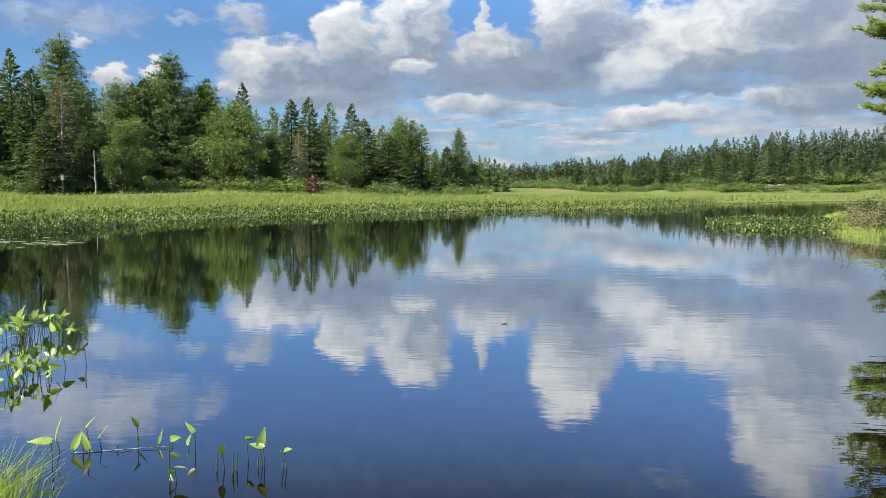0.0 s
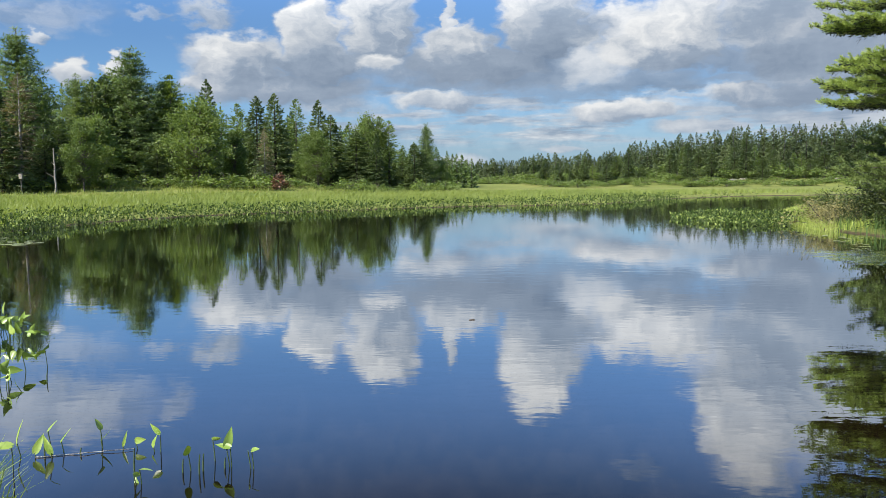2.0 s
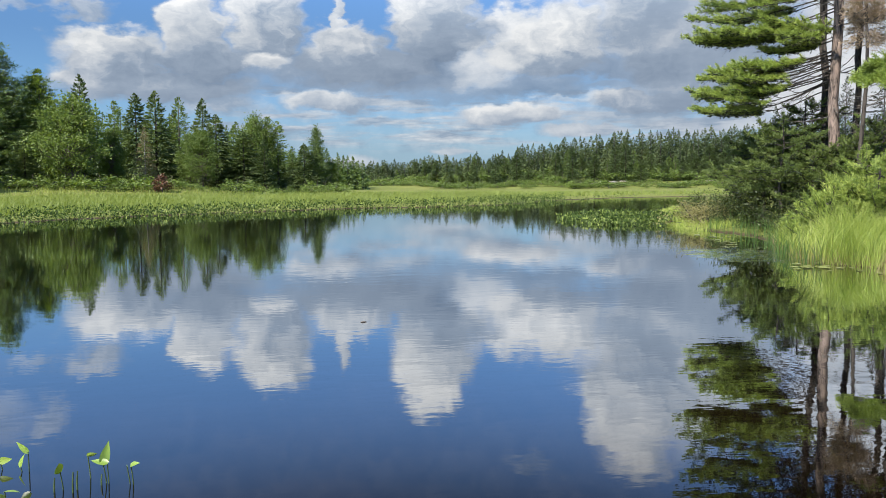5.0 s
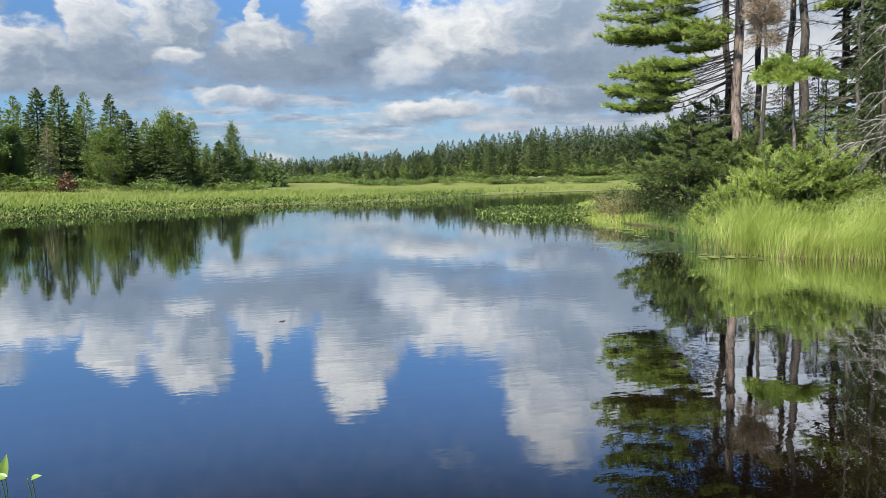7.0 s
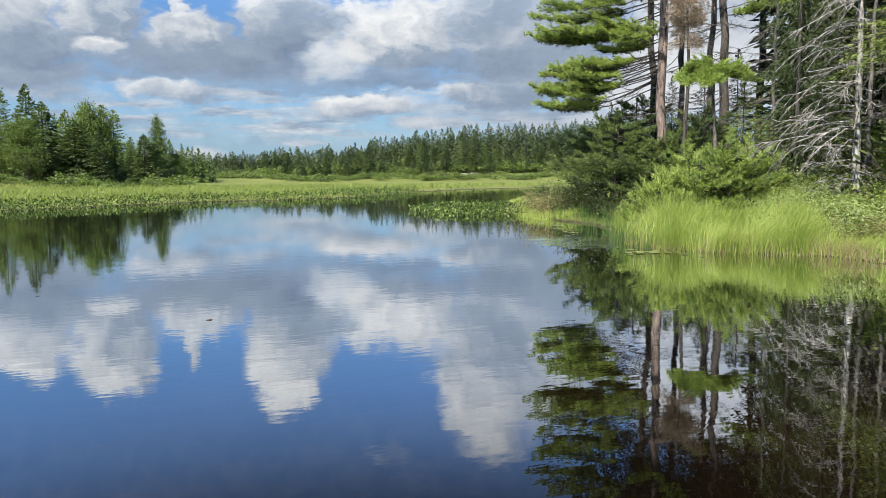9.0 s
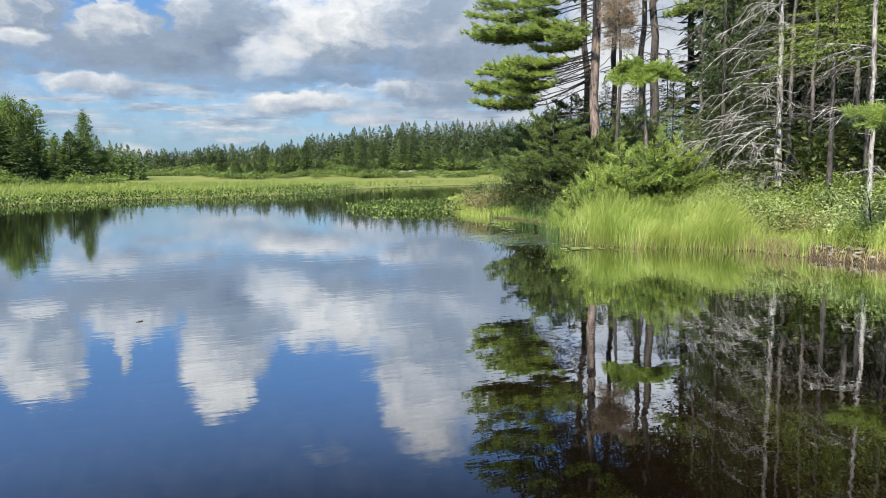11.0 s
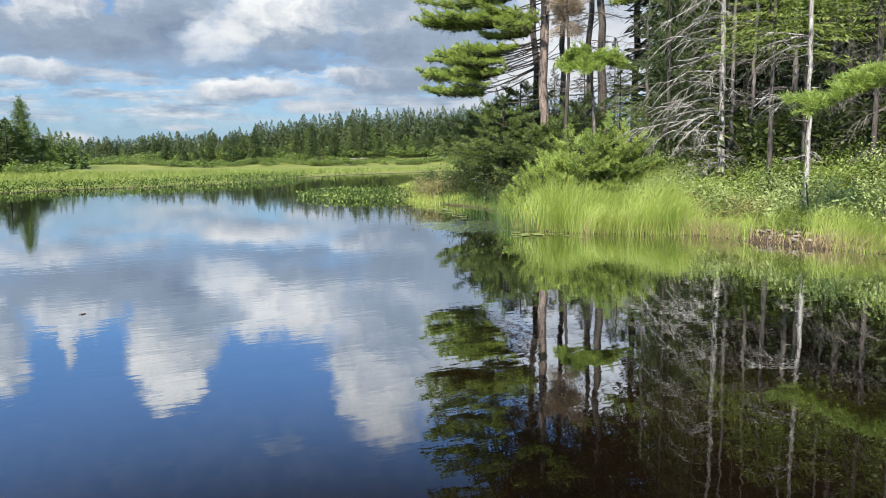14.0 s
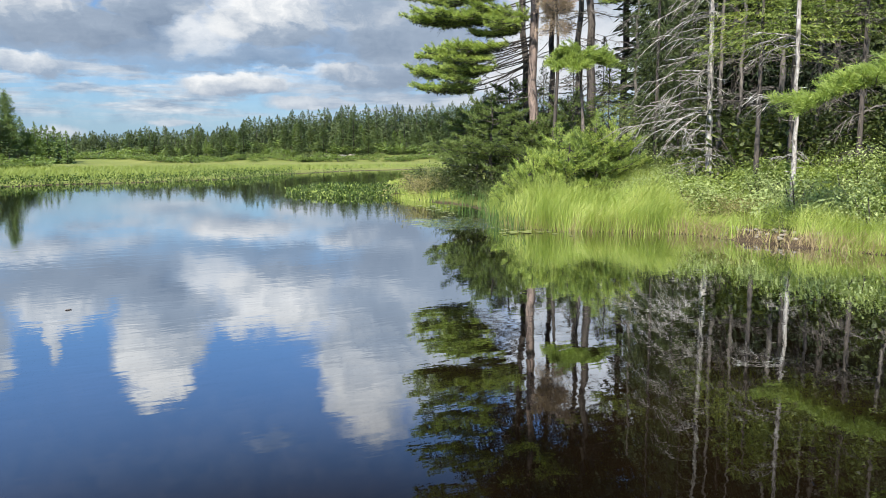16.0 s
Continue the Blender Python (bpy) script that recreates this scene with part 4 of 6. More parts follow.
def finish(name, label, category, base, wood, wood_mat, leaf=None, leaf_mat=None, group="", dead=(), live=(), under=None):
    e = thing(name, label, category, Matrix.Translation(base), group)
    stem = e
    # the last crown part has the tree's inner shade in its needle colour
    for nm, s, m in (("trunk", wood, wood_mat), *(("dead_limb", x, M_DEADLIMB) for x in dead), *(("limb", x, M_BARK_DARK) for x in live), ("crown", leaf, leaf_mat), ("inner_crown", under, M_FIR_SHADED)):
        if s is not None and s.n:
            me = s.mesh(name + "_" + nm, m, "crown" not in nm)
            me.transform(Matrix.Translation(-Vector(base)))
            ob = part(nm, me, stem if "limb" in nm else e)
            stem = ob if nm == "trunk" else stem
    return e


G3 = "trees on the right-hand shore"
LEFT = -52.0       # compass bearing that lies across the view to its left


def big_pine(az, d, top_az, H, r, named, bark_m=M_BARK_RED, needles=M_PINE_NEAR, free=26, z_free=6.5, R=3.6, label="", bare_from=2.2, bare_n=14, fan=0):
    """A near white pine. named: limbs (azimuth they point to, height at the trunk, length, droop, plume density)."""
    base = stand_at(az, d)
    topp = polar(top_az, d, H) + OFF
    tp = trunk_path(base, topp, 15, 0.045)
    w, l, dd, lm, ud = Soup(), Soup(), [], [], Soup()
    tube(w, tp, np.linspace(r, 0.05, len(tp)) * (1 + 0.3 * (np.arange(len(tp)) == 0)) * rng.uniform(0.93, 1.07, len(tp)), 12)
    for ang, z, L, droop, dens, *inner in named:
        b = Soup()
        lm.append(b)
        path = limb(b, on_path(tp, z), ang, L, droop * 1.25, 0.2, 0.009 + 0.0038 * L)
        twigs(b, path, int(7 * L), 0.5, 0.007, 0.1)
        feathers(b, l, path, 0.19 * L, 0.125, 15, inner[0] if inner else 0.25, 0.04 / dens, 0.2, 0.014, ud)
        for _ in range(int(3 * dens)):
            i = rng.integers(2, len(path) - 1)
            sp = limb(b, path[i], ang + rng.choice([-1, 1]) * rng.uniform(25, 60), L * rng.uniform(0.2, 0.35), 0.0, 0.15, 0.014)
            if not inner or i > inner[0] * (len(path) - 1):
                feathers(b, l, sp, 0.3, 0.12, 13, 0.15, 0.06, 0.22, 0.013, ud)
    for k in range(free):
        f = (k + rng.random()) / free
        z = z_free + (H - 0.3 - z_free) * f
        L = R * (1 - 0.75 * f) * rng.uniform(0.6, 1.1) + 0.3
        ang = rng.uniform(0, 360)
        b = Soup()
        lm.append(b)
        path = limb(b, on_path(tp, z), ang, L, rng.uniform(-0.2, 0.5) * (1 - f), 0.3, 0.015 + 0.005 * L)
        # above 8 m most plumes take the needles with shade in their colour
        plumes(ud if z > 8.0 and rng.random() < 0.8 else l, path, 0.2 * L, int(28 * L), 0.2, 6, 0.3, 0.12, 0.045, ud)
    for k in range(fan):
        one = Soup()
        path = limb(one, on_path(tp, rng.uniform(1.7, 3.7)), LEFT + rng.uniform(-35, 25), rng.uniform(1.2, 2.6), rng.uniform(0.3, 1.0), 0.05, 0.016, 0.08)
        twigs(one, path, 16, 0.45, 0.006, 0.5)
        dd.append(one)
    for k in range(bare_n):
        z = rng.uniform(bare_from, z_free + 2)
        one = Soup()
        path = limb(one, on_path(tp, z), rng.uniform(0, 360), rng.uniform(0.8, 2.4), rng.uniform(-0.1, 0.7), 0.1, 0.018, 0.12)
        twigs(one, path, 9, 0.5, 0.006)
        dd.append(one)
    me_label = label or "tall white pine with level plumed limbs and a reddish trunk"
    return finish("white_pine", me_label, "tree", base, w, bark_m, l, needles, G3, dd, lm, ud)


# the pine whose limbs reach out over the water
TIERS = [(LEFT + da + rng.uniform(-4, 4), z + dz + rng.uniform(-0.1, 0.1), L * k * rng.uniform(0.84, 1.05), dr * rng.uniform(0.8, 1.2), 0.85, bare) for z, L, dr, bare in ((6.22, 4.3, 0.22, 0.12), (5.62, 3.7, 0.46, 0.34), (4.98, 4.25, 0.62, 0.42), (4.62, 4.2, 0.8, 0.58), (5.95, 2.3, 0.3, 0.2), (5.4, 4.0, 0.52, 0.42), (5.2, 4.1, 0.6, 0.5))
         for da, dz, k in ((0, 0, 1.0), (-9, 0.08, 0.93), (8, -0.05, 0.9), (-20, 0.1, 0.74))]
UPPER = [(LEFT + da, z, L, 0.5, 0.45, 0.3) for z, L, da in ((6.8, 4.0, -12), (6.9, 3.6, 16), (7.8, 4.2, 14), (8.1, 4.0, -20), (8.7, 4.1, -4), (9.8, 4.0, 14), (9.6, 3.6, -24), (10.7, 3.9, -12), (11.7, 3.7, 14), (12.7, 3.4, -4), (7.3, 4.3, 0), (7.5, 3.8, -16), (8.3, 4.1, 8), (9.3, 4.3, -6), (10.2, 3.9, 10), (11.2, 4.0, -3), (12.2, 3.7, 6), (13.2, 3.3, -8), (14.3, 2.6, 4))]
SIDES = [(LEFT - 60, 6.4, 2.2, 0.6, 0.7, 0.3), (LEFT - 75, 8.6, 2.4, 0.5, 0.7, 0.3), (120, 8.0, 2.5, 0.3, 0.8, 0.3), (200, 9.0, 2.5, 0.4, 0.8, 0.3)]
big_pine(38.1, 26, 38.0, 17.5, 0.185, TIERS + UPPER + SIDES, free=20, z_free=9.5)
big_pine(37.9, 27.5, 36.2, 16, 0.15, [(LEFT - 10, 7.4, 3.0, 0.5, 0.8), (LEFT + 10, 8.8, 3.0, 0.5, 0.8)], M_BARK_DARK, free=40, z_free=8.5, R=3.4,
         label="leaning dark-barked white pine beside a taller one", bare_n=22, fan=16)
big_pine(39.5, 31, 39.2, 15, 0.13, [], M_BARK_DARK, free=38, z_free=9, R=3.4, label="slim dark-barked pine among the shore trees", bare_n=18)
big_pine(42.25, 26, 42.2, 15.5, 0.17, [(190, 6.6, 2.4, 0.2, 0.7)], M_BARK_DARK, free=44, z_free=8.6, R=3.8,
         label="grey-barked pine with many bare lower limbs", bare_n=44)
big_pine(41.3, 28, 41.4, 14.5, 0.13, [], M_BARK, free=40, z_free=9, R=3.6, label="slender grey pine with bare lower limbs", bare_n=34)
big_pine(44.7, 31, 44.6, 17, 0.15, [], M_BARK_DARK, free=46, z_free=9.6, R=4.0, label="tall dark-barked pine with a full high crown", bare_n=12)
# two pines deep in the wood, its shade put into their needle colour
big_pine(53.5, 26, 53.4, 14, 0.12, [], M_BARK_DARK, M_FIR_SHADED, free=26, z_free=6.0, R=3.0, label="dark-trunked pine deep in the shore wood", bare_n=26)
big_pine(58.6, 25, 58.4, 14, 0.12, [], M_BARK_DARK, M_FIR_SHADED, free=26, z_free=6.0, R=3.0, label="pine with a shaded trunk deep in the shore wood", bare_n=26)


def plume_bough():
    """The bright bough of the pine between the trunks."""
    base = stand_at(42.0, 22.5)
    w, l = Soup(), Soup()
    tp = trunk_path(base, at_view(41.6, 22.5, 7.2), 7, 0.06)
    tube(w, tp, np.linspace(0.07, 0.03, 7), 7)
    for ang, L, z in ((LEFT, 0.9, 0.1), (LEFT + 180, 1.0, 0.0), (LEFT + 30, 0.9, 0.15), (LEFT - 40, 0.9, -0.1), (LEFT + 150, 0.9, 0.1), (230, 0.9, -0.15), (300, 0.7, 0.25), (222, 0.45, 0.2), (42, 0.5, 0.25), (LEFT, 0.5, 0.25), (LEFT + 180, 0.5, 0.2), (LEFT + 200, 0.75, 0.05)):
        path = limb(w, tp[-1] + np.array([0, 0, z - 0.1]), ang, L, 0.12, -0.1, 0.025)
        feathers(w, l, path, 0.55, 0.13, 16, 0.0, 0.028, 0.3, 0.013)
    for k in range(8):
        path = limb(w, on_path(tp, rng.uniform(base[2] + 1.5, tp[-1][2])), rng.uniform(0, 360), rng.uniform(0.5, 1.2), 0.3, 0, 0.012)
        twigs(w, path, 4, 0.3, 0.005)
    finish("young_pine", "slim young pine with one bright green flat-topped head", "tree", base, w, M_BARK, l, M_PINE_NEAR, G3)


plume_bough()


def low_pine(az, d, H, R, needles, label, limbs=34, dens=1.0, n=12, name="young_pine", group="young pines on the bank", wide=0.018, under=None, lo=0.0):
    """A young pine, wide and low, its limbs feathered down to the ground."""
    base = stand_at(az, d, 0.05)
    w, l = Soup(), Soup()
    tp = trunk_path(base, base + np.array([0, 0, H]), 6, 0.04)
    tube(w, tp, np.linspace(0.07, 0.015, 6), 6)
    for k in range(limbs):
        f = (k + rng.random()) / limbs
        z = base[2] + 0.15 + lo * H + (H * (1 - lo) - 0.2) * f
        L = R * (1 - 0.72 * f ** 1.3) * rng.uniform(0.7, 1.12)
        path = limb(w, on_path(tp, z), k * 137.5 + rng.uniform(-20, 20), L, rng.uniform(-0.25, 0.25), 0.2, 0.016, 0.08)
        feathers(w, l, path, 0.22 * L + 0.1, 0.10, n, 0.12, 0.065 / dens, 0.3, wide, under)
    return finish(name, label, "tree", base, w, M_BARK_DARK, l, needles, group, under=under)


for a, d, H, R in ((37.9, 18.8, 1.15, 0.95), (39.2, 19.4, 1.5, 1.3), (40.8, 19.6, 1.75, 1.5), (42.7, 20.2, 1.9, 1.5), (44.3, 21.0, 1.6, 1.4), (40.0, 21.5, 1.9, 1.4)):
    low_pine(a, d, H, R, M_PINE_MID, "low feathery bright green young pine above the grass", 30, 1.3, 11, wide=0.015)

for az, d, H, R, m in ((33.9, 26.3, 2.2, 1.5, M_HEMLOCK), (34.9, 25.4, 3.2, 2.3, M_HEMLOCK), (33.6, 27.4, 3.0, 2.0, M_HEMLOCK), (36.3, 27.5, 3.9, 2.5, M_HEMLOCK), (37.0, 24.8, 2.3, 1.6, M_HEMLOCK), (39.4, 25.0, 2.4, 1.7, M_HEMLOCK), (41.0, 25.5, 2.8, 1.9, M_HEMLOCK), (34.6, 29.5, 3.4, 2.2, M_HEMLOCK)):
    low_pine(az, d, H, R, m, "dense dark young hemlock leaning over the reeds", 26, 1.0, 9, "young_hemlock", "young hemlocks by the reeds", 0.02, Soup(), 0.3)


def dying_pine():
    """The slim pine whose top has turned brown."""
    base = stand_at(39.7, 24.2)
    w, l, bare = Soup(), Soup(), []
    tp = trunk_path(base, at_view(39.6, 24.2, 13.4), 8, 0.05)
    tube(w, tp, np.linspace(0.075, 0.03, 8), 8)
    for k in range(26):
        one = Soup()
        path = limb(one, on_path(tp, rng.uniform(5.5, 6.9)), rng.uniform(0, 360), rng.uniform(0.3, 0.85), rng.uniform(-0.2, 0.3), 0.1, 0.014, 0.1)
        twigs(one, path, 8, 0.4, 0.006)
        plumes(l, path, 0.14, 48, 0.13, 6, 0.2, 0.1, 0.016)
        bare.append(one)
    finish("dying_pine", "slim pine with a dying brown needled top", "tree", base, w, M_BARK_DARK, l, M_DRY, G3, bare)


dying_pine()


def overhang():
    """The bright pine bough that reaches in from beside the view."""
    base = stand_at(68.0, 15.5)
    w, l = Soup(), Soup()
    tp = trunk_path(base, base + np.array([0.2, 0, 8.0]), 8, 0.05)
    tube(w, tp, np.linspace(0.14, 0.04, 8), 8)
    a, b = at_view(67.5, 15.4, 5.4), at_view(56.6, 13.6, 3.0)
    t = np.linspace(0, 1, 9)[:, None]
    path = a * (1 - t) + b * t + np.array([[0, 0, 1.0]]) * 0.22 * np.sin(t * np.pi)
    path[0] = on_path(tp, a[2])
    tube(w, path, np.linspace(0.05, 0.008, 9), 6)
    feathers(w, l, path, 0.60, 0.12, 18, 0.12, 0.018, 0.28, 0.010)
    for k in range(12):
        i = int(rng.integers(2, 9))
        sp = limb(w, path[i], rng.uniform(-120, 20), rng.uniform(0.4, 0.8), 0.1, 0.1, 0.012)
        feathers(w, l, sp, 0.32, 0.12, 16, 0.1, 0.035, 0.25, 0.009)
    for k in range(14):
        p2 = limb(w, on_path(tp, rng.uniform(3.0, 5.2)), rng.uniform(-140, 60), rng.uniform(0.8, 1.8), 0.2, 0.2, 0.02)
        plumes(l, p2, 0.3, 120, 0.16, 6, 0.3, 0.1, 0.03)
    finish("white_pine", "white pine with one long bright bough over the bank", "tree", base, w, M_BARK, l, M_PINE_NEAR, G3)


overhang()


def dead_limb(s, root, ang, L, droop, r):
    """A bare limb: level at first, then arching down, forked into hanging side branches with fine twigs."""
    t = np.linspace(0, 1, 8)[:, None]
    d = np.array([[math.sin(radians(ang)), math.cos(radians(ang)), 0]])
    sd = np.array([[d[0, 1], -d[0, 0], 0]])
    path = np.asarray(root)[None] + d * L * (t - 0.12 * t ** 3) + np.array([[0, 0, L]]) * (rng.uniform(-0.04, 0.2) * t - droop * t ** 2.2 + 0.1 * t ** 6)
    path[1:] += np.cumsum(rng.normal(size=(7, 3)) * 0.026 * L, axis=0) + sd * rng.normal() * 0.12 * L * t[1:] ** 2
    tube(s, path, np.linspace(r, 0.006, 8), 5)
    for _ in range(int(1.5 + 1.5 * L)):
        f = rng.uniform(0.25, 0.9) * 7
        i = int(f)
        p = path[i] + (path[i + 1] - path[i]) * (f - i)
        u = unit(path[i + 1] - path[i])
        v = unit(u + sd[0] * rng.choice([-1, 1]) * rng.uniform(0.4, 0.9) + np.array([0, 0, rng.uniform(-0.35, 0.1)]))
        q = L * rng.uniform(0.2, 0.42)
        tt = np.linspace(0, 1, 5)[:, None]
        br = p + v * q * tt + np.array([[0, 0, -0.35 * q]]) * tt ** 2 + rng.normal(size=(5, 3)) * 0.02 * q
        br[0] = p
        tube(s, br, np.linspace(r * 0.55, 0.005, 5), 4)
        twigs(s, br, int(2 + 4 * q), 0.26, 0.0045, 0.5, fork=True)
    twigs(s, path, int(3 * L) + 1, 0.3, 0.0045, 0.5)


def dead_spruce(az, d, top_az, H, r, limbs, lo, L0, bias, label, droop=0.26, pale=True):
    """A dead spruce: pale scarred trunk, stubs, and whorls of bare grey limbs."""
    base = stand_at(az, d)
    w, b = Soup(), []
    tp = trunk_path(base, polar(top_az, d, H) + OFF, 22, 0.022)
    rr = np.linspace(r, 0.03, 22) * rng.uniform(0.88, 1.12, 22)
    rr[0] *= 1.35
    tube(w, tp, rr, 9)
    for k in range(26):
        p = on_path(tp, base[2] + rng.uniform(0.4, 5.5))
        u = unit(rng.normal(size=3) * np.array([1, 1, 0.25]))
        tube(w, [p, p + u * (r + rng.uniform(0.04, 0.25))], [0.014, 0.005], 4)
    ring, level = 5, 0.0
    for k in range(limbs):
        f = (k + rng.random() * 0.4) / limbs
        if k % ring == 0:
            level = f
        z = base[2] + lo + (H - base[2] - lo) * 0.97 * level + rng.normal() * 0.06
        if z > 5.8 and rng.random() < 0.82:
            continue
        ang = rng.normal(bias, 58)
        side = math.cos(radians(ang - bias))
        L = L0 * (1 - 0.6 * f) * (0.55 + 0.45 * min(1, f * 6)) * rng.uniform(0.6, 1.1) * (0.65 + 0.35 * side)
        one = Soup()
        dead_limb(one, on_path(tp, z), ang, L, droop * rng.uniform(0.1, 1.9), 0.009 + 0.0062 * L)
        b.append(one)
    e = thing("dead_spruce", label, "tree", Matrix.Translation(base), "bare trees on the shore")
    for nm, s in (("trunk", w), *(("limb", x) for x in b)):
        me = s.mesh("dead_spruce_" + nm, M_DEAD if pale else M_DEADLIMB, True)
        me.transform(Matrix.Translation(-Vector(base)))
        if nm == "trunk":
            stem = part(nm, me, e)
        else:
            part(nm, me, stem)
    return e


dead_spruce(50.75, 20.5, 50.45, 10.0, 0.09, 88, 0.5, 2.6, LEFT - 10, "dead spruce with a pale trunk and sweeping bare grey limbs")
dead_spruce(51.3, 21.3, 51.35, 8.0, 0.065, 24, 0.8, 1.6, 40, "second dead grey spruce close beside another", pale=False)
dead_spruce(56.4, 16.6, 55.9, 7.6, 0.05, 26, 1.4, 1.5, LEFT + 20, "slender pale dead tree on the bank", 0.2)
# bare trees inside the wood: its shade is put into the darker bark
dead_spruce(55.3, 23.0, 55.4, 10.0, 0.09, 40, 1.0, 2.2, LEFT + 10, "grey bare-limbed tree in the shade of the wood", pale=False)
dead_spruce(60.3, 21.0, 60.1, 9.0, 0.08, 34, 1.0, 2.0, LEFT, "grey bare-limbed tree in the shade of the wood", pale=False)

# more of them, the bark again coloured dark for the wood's shade
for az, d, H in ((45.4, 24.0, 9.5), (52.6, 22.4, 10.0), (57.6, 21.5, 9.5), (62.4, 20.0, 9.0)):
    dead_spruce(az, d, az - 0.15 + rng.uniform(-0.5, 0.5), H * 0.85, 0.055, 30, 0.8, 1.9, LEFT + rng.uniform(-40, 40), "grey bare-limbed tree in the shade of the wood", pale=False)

# dark firs behind; two of three have shade put into the needle colour
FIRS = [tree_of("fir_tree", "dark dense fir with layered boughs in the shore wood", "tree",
                lambda w, l, k=k: spruce(w, l, 12, 2.4 + 0.3 * k, 0.7, 40, 9, 0.2 if k == 0 else 0.26, 0.55, 0.05, 0.0, 0.2 if k == 0 else 0.26, 0.11, dense=1.7 if k == 0 else 1.0), M_BARK_DARK, (M_FIR, M_FIR_SHADED, M_FIR_SHADED)[k]) for k in range(3)]
first = set()
for az, d, H, wide in ((47.0, 22.6, 11, 0.62), (48.6, 22.8, 9, 0.8), (47.6, 25, 12, 0.7), (48.2, 27.5, 13, 0.8), (49.4, 25, 12.5, 0.9), (50.8, 27, 12, 1.0), (52.2, 26, 12, 1.0), (54.6, 27, 13, 1.0), (57.2, 26, 12, 1.1), (59.8, 26, 13, 1.0), (62.5, 25, 12, 1.0), (65.5, 24, 13, 1.0), (69, 25, 12, 1.0), (73, 26, 13, 1.0), (43.2, 33, 5.0, 1.0), (41, 37, 5.0, 1.1), (38.8, 39, 4.6, 1.1), (36.8, 36, 4.2, 1.1), (34.5, 37, 4.0, 1.1), (64.0, 20.5, 11, 0.9), (69, 20, 12, 0.9), (75, 21, 12, 1.0)):
    i = 0 if d < 26 else 1 if 1 not in first else 2 if 2 not in first else int(rng.integers(1, 3))
    b = stand_at(az, d)
    m = Matrix.Translation(b) @ Matrix.Rotation(rng.uniform(0, 6.28), 4, "Z") @ Matrix.Diagonal((wide * H / 12, wide * H / 12, H / 12, 1))
    if i not in first:
        first.add(i)
        FIRS[i].matrix_basis = m
        tagged(FIRS[i], group="dark firs of the shore wood")
    else:
        tagged(copy_thing(FIRS[i], m), group="dark firs of the shore wood")

# spruces with lower boughs over the clearing, sunlight put into their needle colour
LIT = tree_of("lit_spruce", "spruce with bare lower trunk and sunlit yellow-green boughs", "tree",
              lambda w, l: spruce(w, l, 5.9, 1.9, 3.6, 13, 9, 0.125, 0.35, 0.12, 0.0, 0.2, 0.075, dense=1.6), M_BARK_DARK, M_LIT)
for i, (az, d, k) in enumerate(((53.9, 18.8, 1.0), (56.0, 19.6, 1.05), (43.6, 23.2, 0.62), (60.2, 19.5, 1.0))):
    m = Matrix.Translation(stand_at(az, d)) @ Matrix.Rotation(i * 2.1, 4, "Z") @ Matrix.Diagonal((k, k, k, 1))
    if i == 0:
        LIT.matrix_basis = m
    tagged(LIT if i == 0 else copy_thing(LIT, m), group="sunlit spruces of the shore wood")

# tall firs at the back, coloured with the shade of the wood's depth
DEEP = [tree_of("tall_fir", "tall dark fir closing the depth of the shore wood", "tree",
                lambda w, l, k=k: spruce(w, l, 18, 3.2 + 0.4 * k, 0.6, 46, 9, 0.5, 0.35, 0.05, 0.0, 0.3, 0.16), M_BARK_DARK, M_FIR_SHADED) for k in range(2)]
for i, (az, d, H, wide) in enumerate(((50.0, 38, 12, 1.0), (50.5, 34, 13, 1.1), (53.8, 35, 12, 1.1), (57.5, 34, 13, 1.0), (61, 34, 12, 1.1), (65, 33, 13, 1.1), (53.5, 39, 15, 1.2), (49.5, 44, 16, 1.2), (52, 43, 15, 1.3), (55.5, 44, 16, 1.3), (59, 43, 15, 1.3), (63, 44, 16, 1.3), (67, 43, 15, 1.3), (71, 42, 15, 1.3), (49, 30, 13, 1.0), (55, 30, 13, 1.0), (60, 29, 13, 1.0), (65, 29, 13, 1.0))):
    k = rng.uniform(0.95, 1.1)
    m = Matrix.Translation(stand_at(az, d)) @ Matrix.Rotation(i * 2.4, 4, "Z") @ Matrix.Diagonal((wide * k, wide * k, k, 1))
    if i < 2:
        DEEP[i].matrix_basis = m
    tagged(DEEP[i] if i < 2 else copy_thing(DEEP[i % 2], m), group="tall firs deep in the shore wood")

# ---- shrubs, grasses and water plants ----
def bush(H, R, n, size, leaf, name="bank_shrub", label="", clumps=26):
    w, l = Soup(), Soup()
    C = []
    for k in range(clumps):
        d = rand_dirs(1, 0.0, 1)[0]
        f = rng.uniform(0.45, 1.0)
        c = d * np.array([R, R, H * 0.85]) * f + np.array([0, 0, 0.12 * H])
        C.append(c)
        tube(w, [np.array([c[0] * 0.15, c[1] * 0.15, -0.05]), c * np.array([0.6, 0.6, 0.55]), c], [0.012, 0.009, 0.004], 4)
    P = np.repeat(np.array(C), n, 0) + rng.normal(size=(clumps * n, 3)) * np.array([R, R, H]) * 0.16
    P[:, 2] = np.maximum(P[:, 2], 0.03)
    U = unit(rng.normal(size=P.shape) + P * np.array([0.5, 0.5, 0.2]) / R)
    side = unit(np.cross(U, np.array([-0.25, -0.25, 1.0]) + 0.55 * rng.normal(size=P.shape)))
    leaves(l, P, U, side, size * rng.uniform(0.7, 1.3, len(P)), size * 0.5)
    e = thing(name, label, "bush")
    part("framework", w.mesh(name + "_stems", M_BARK_DARK), e)
    part("foliage", l.mesh(name + "_leaves", leaf), e)
    return e


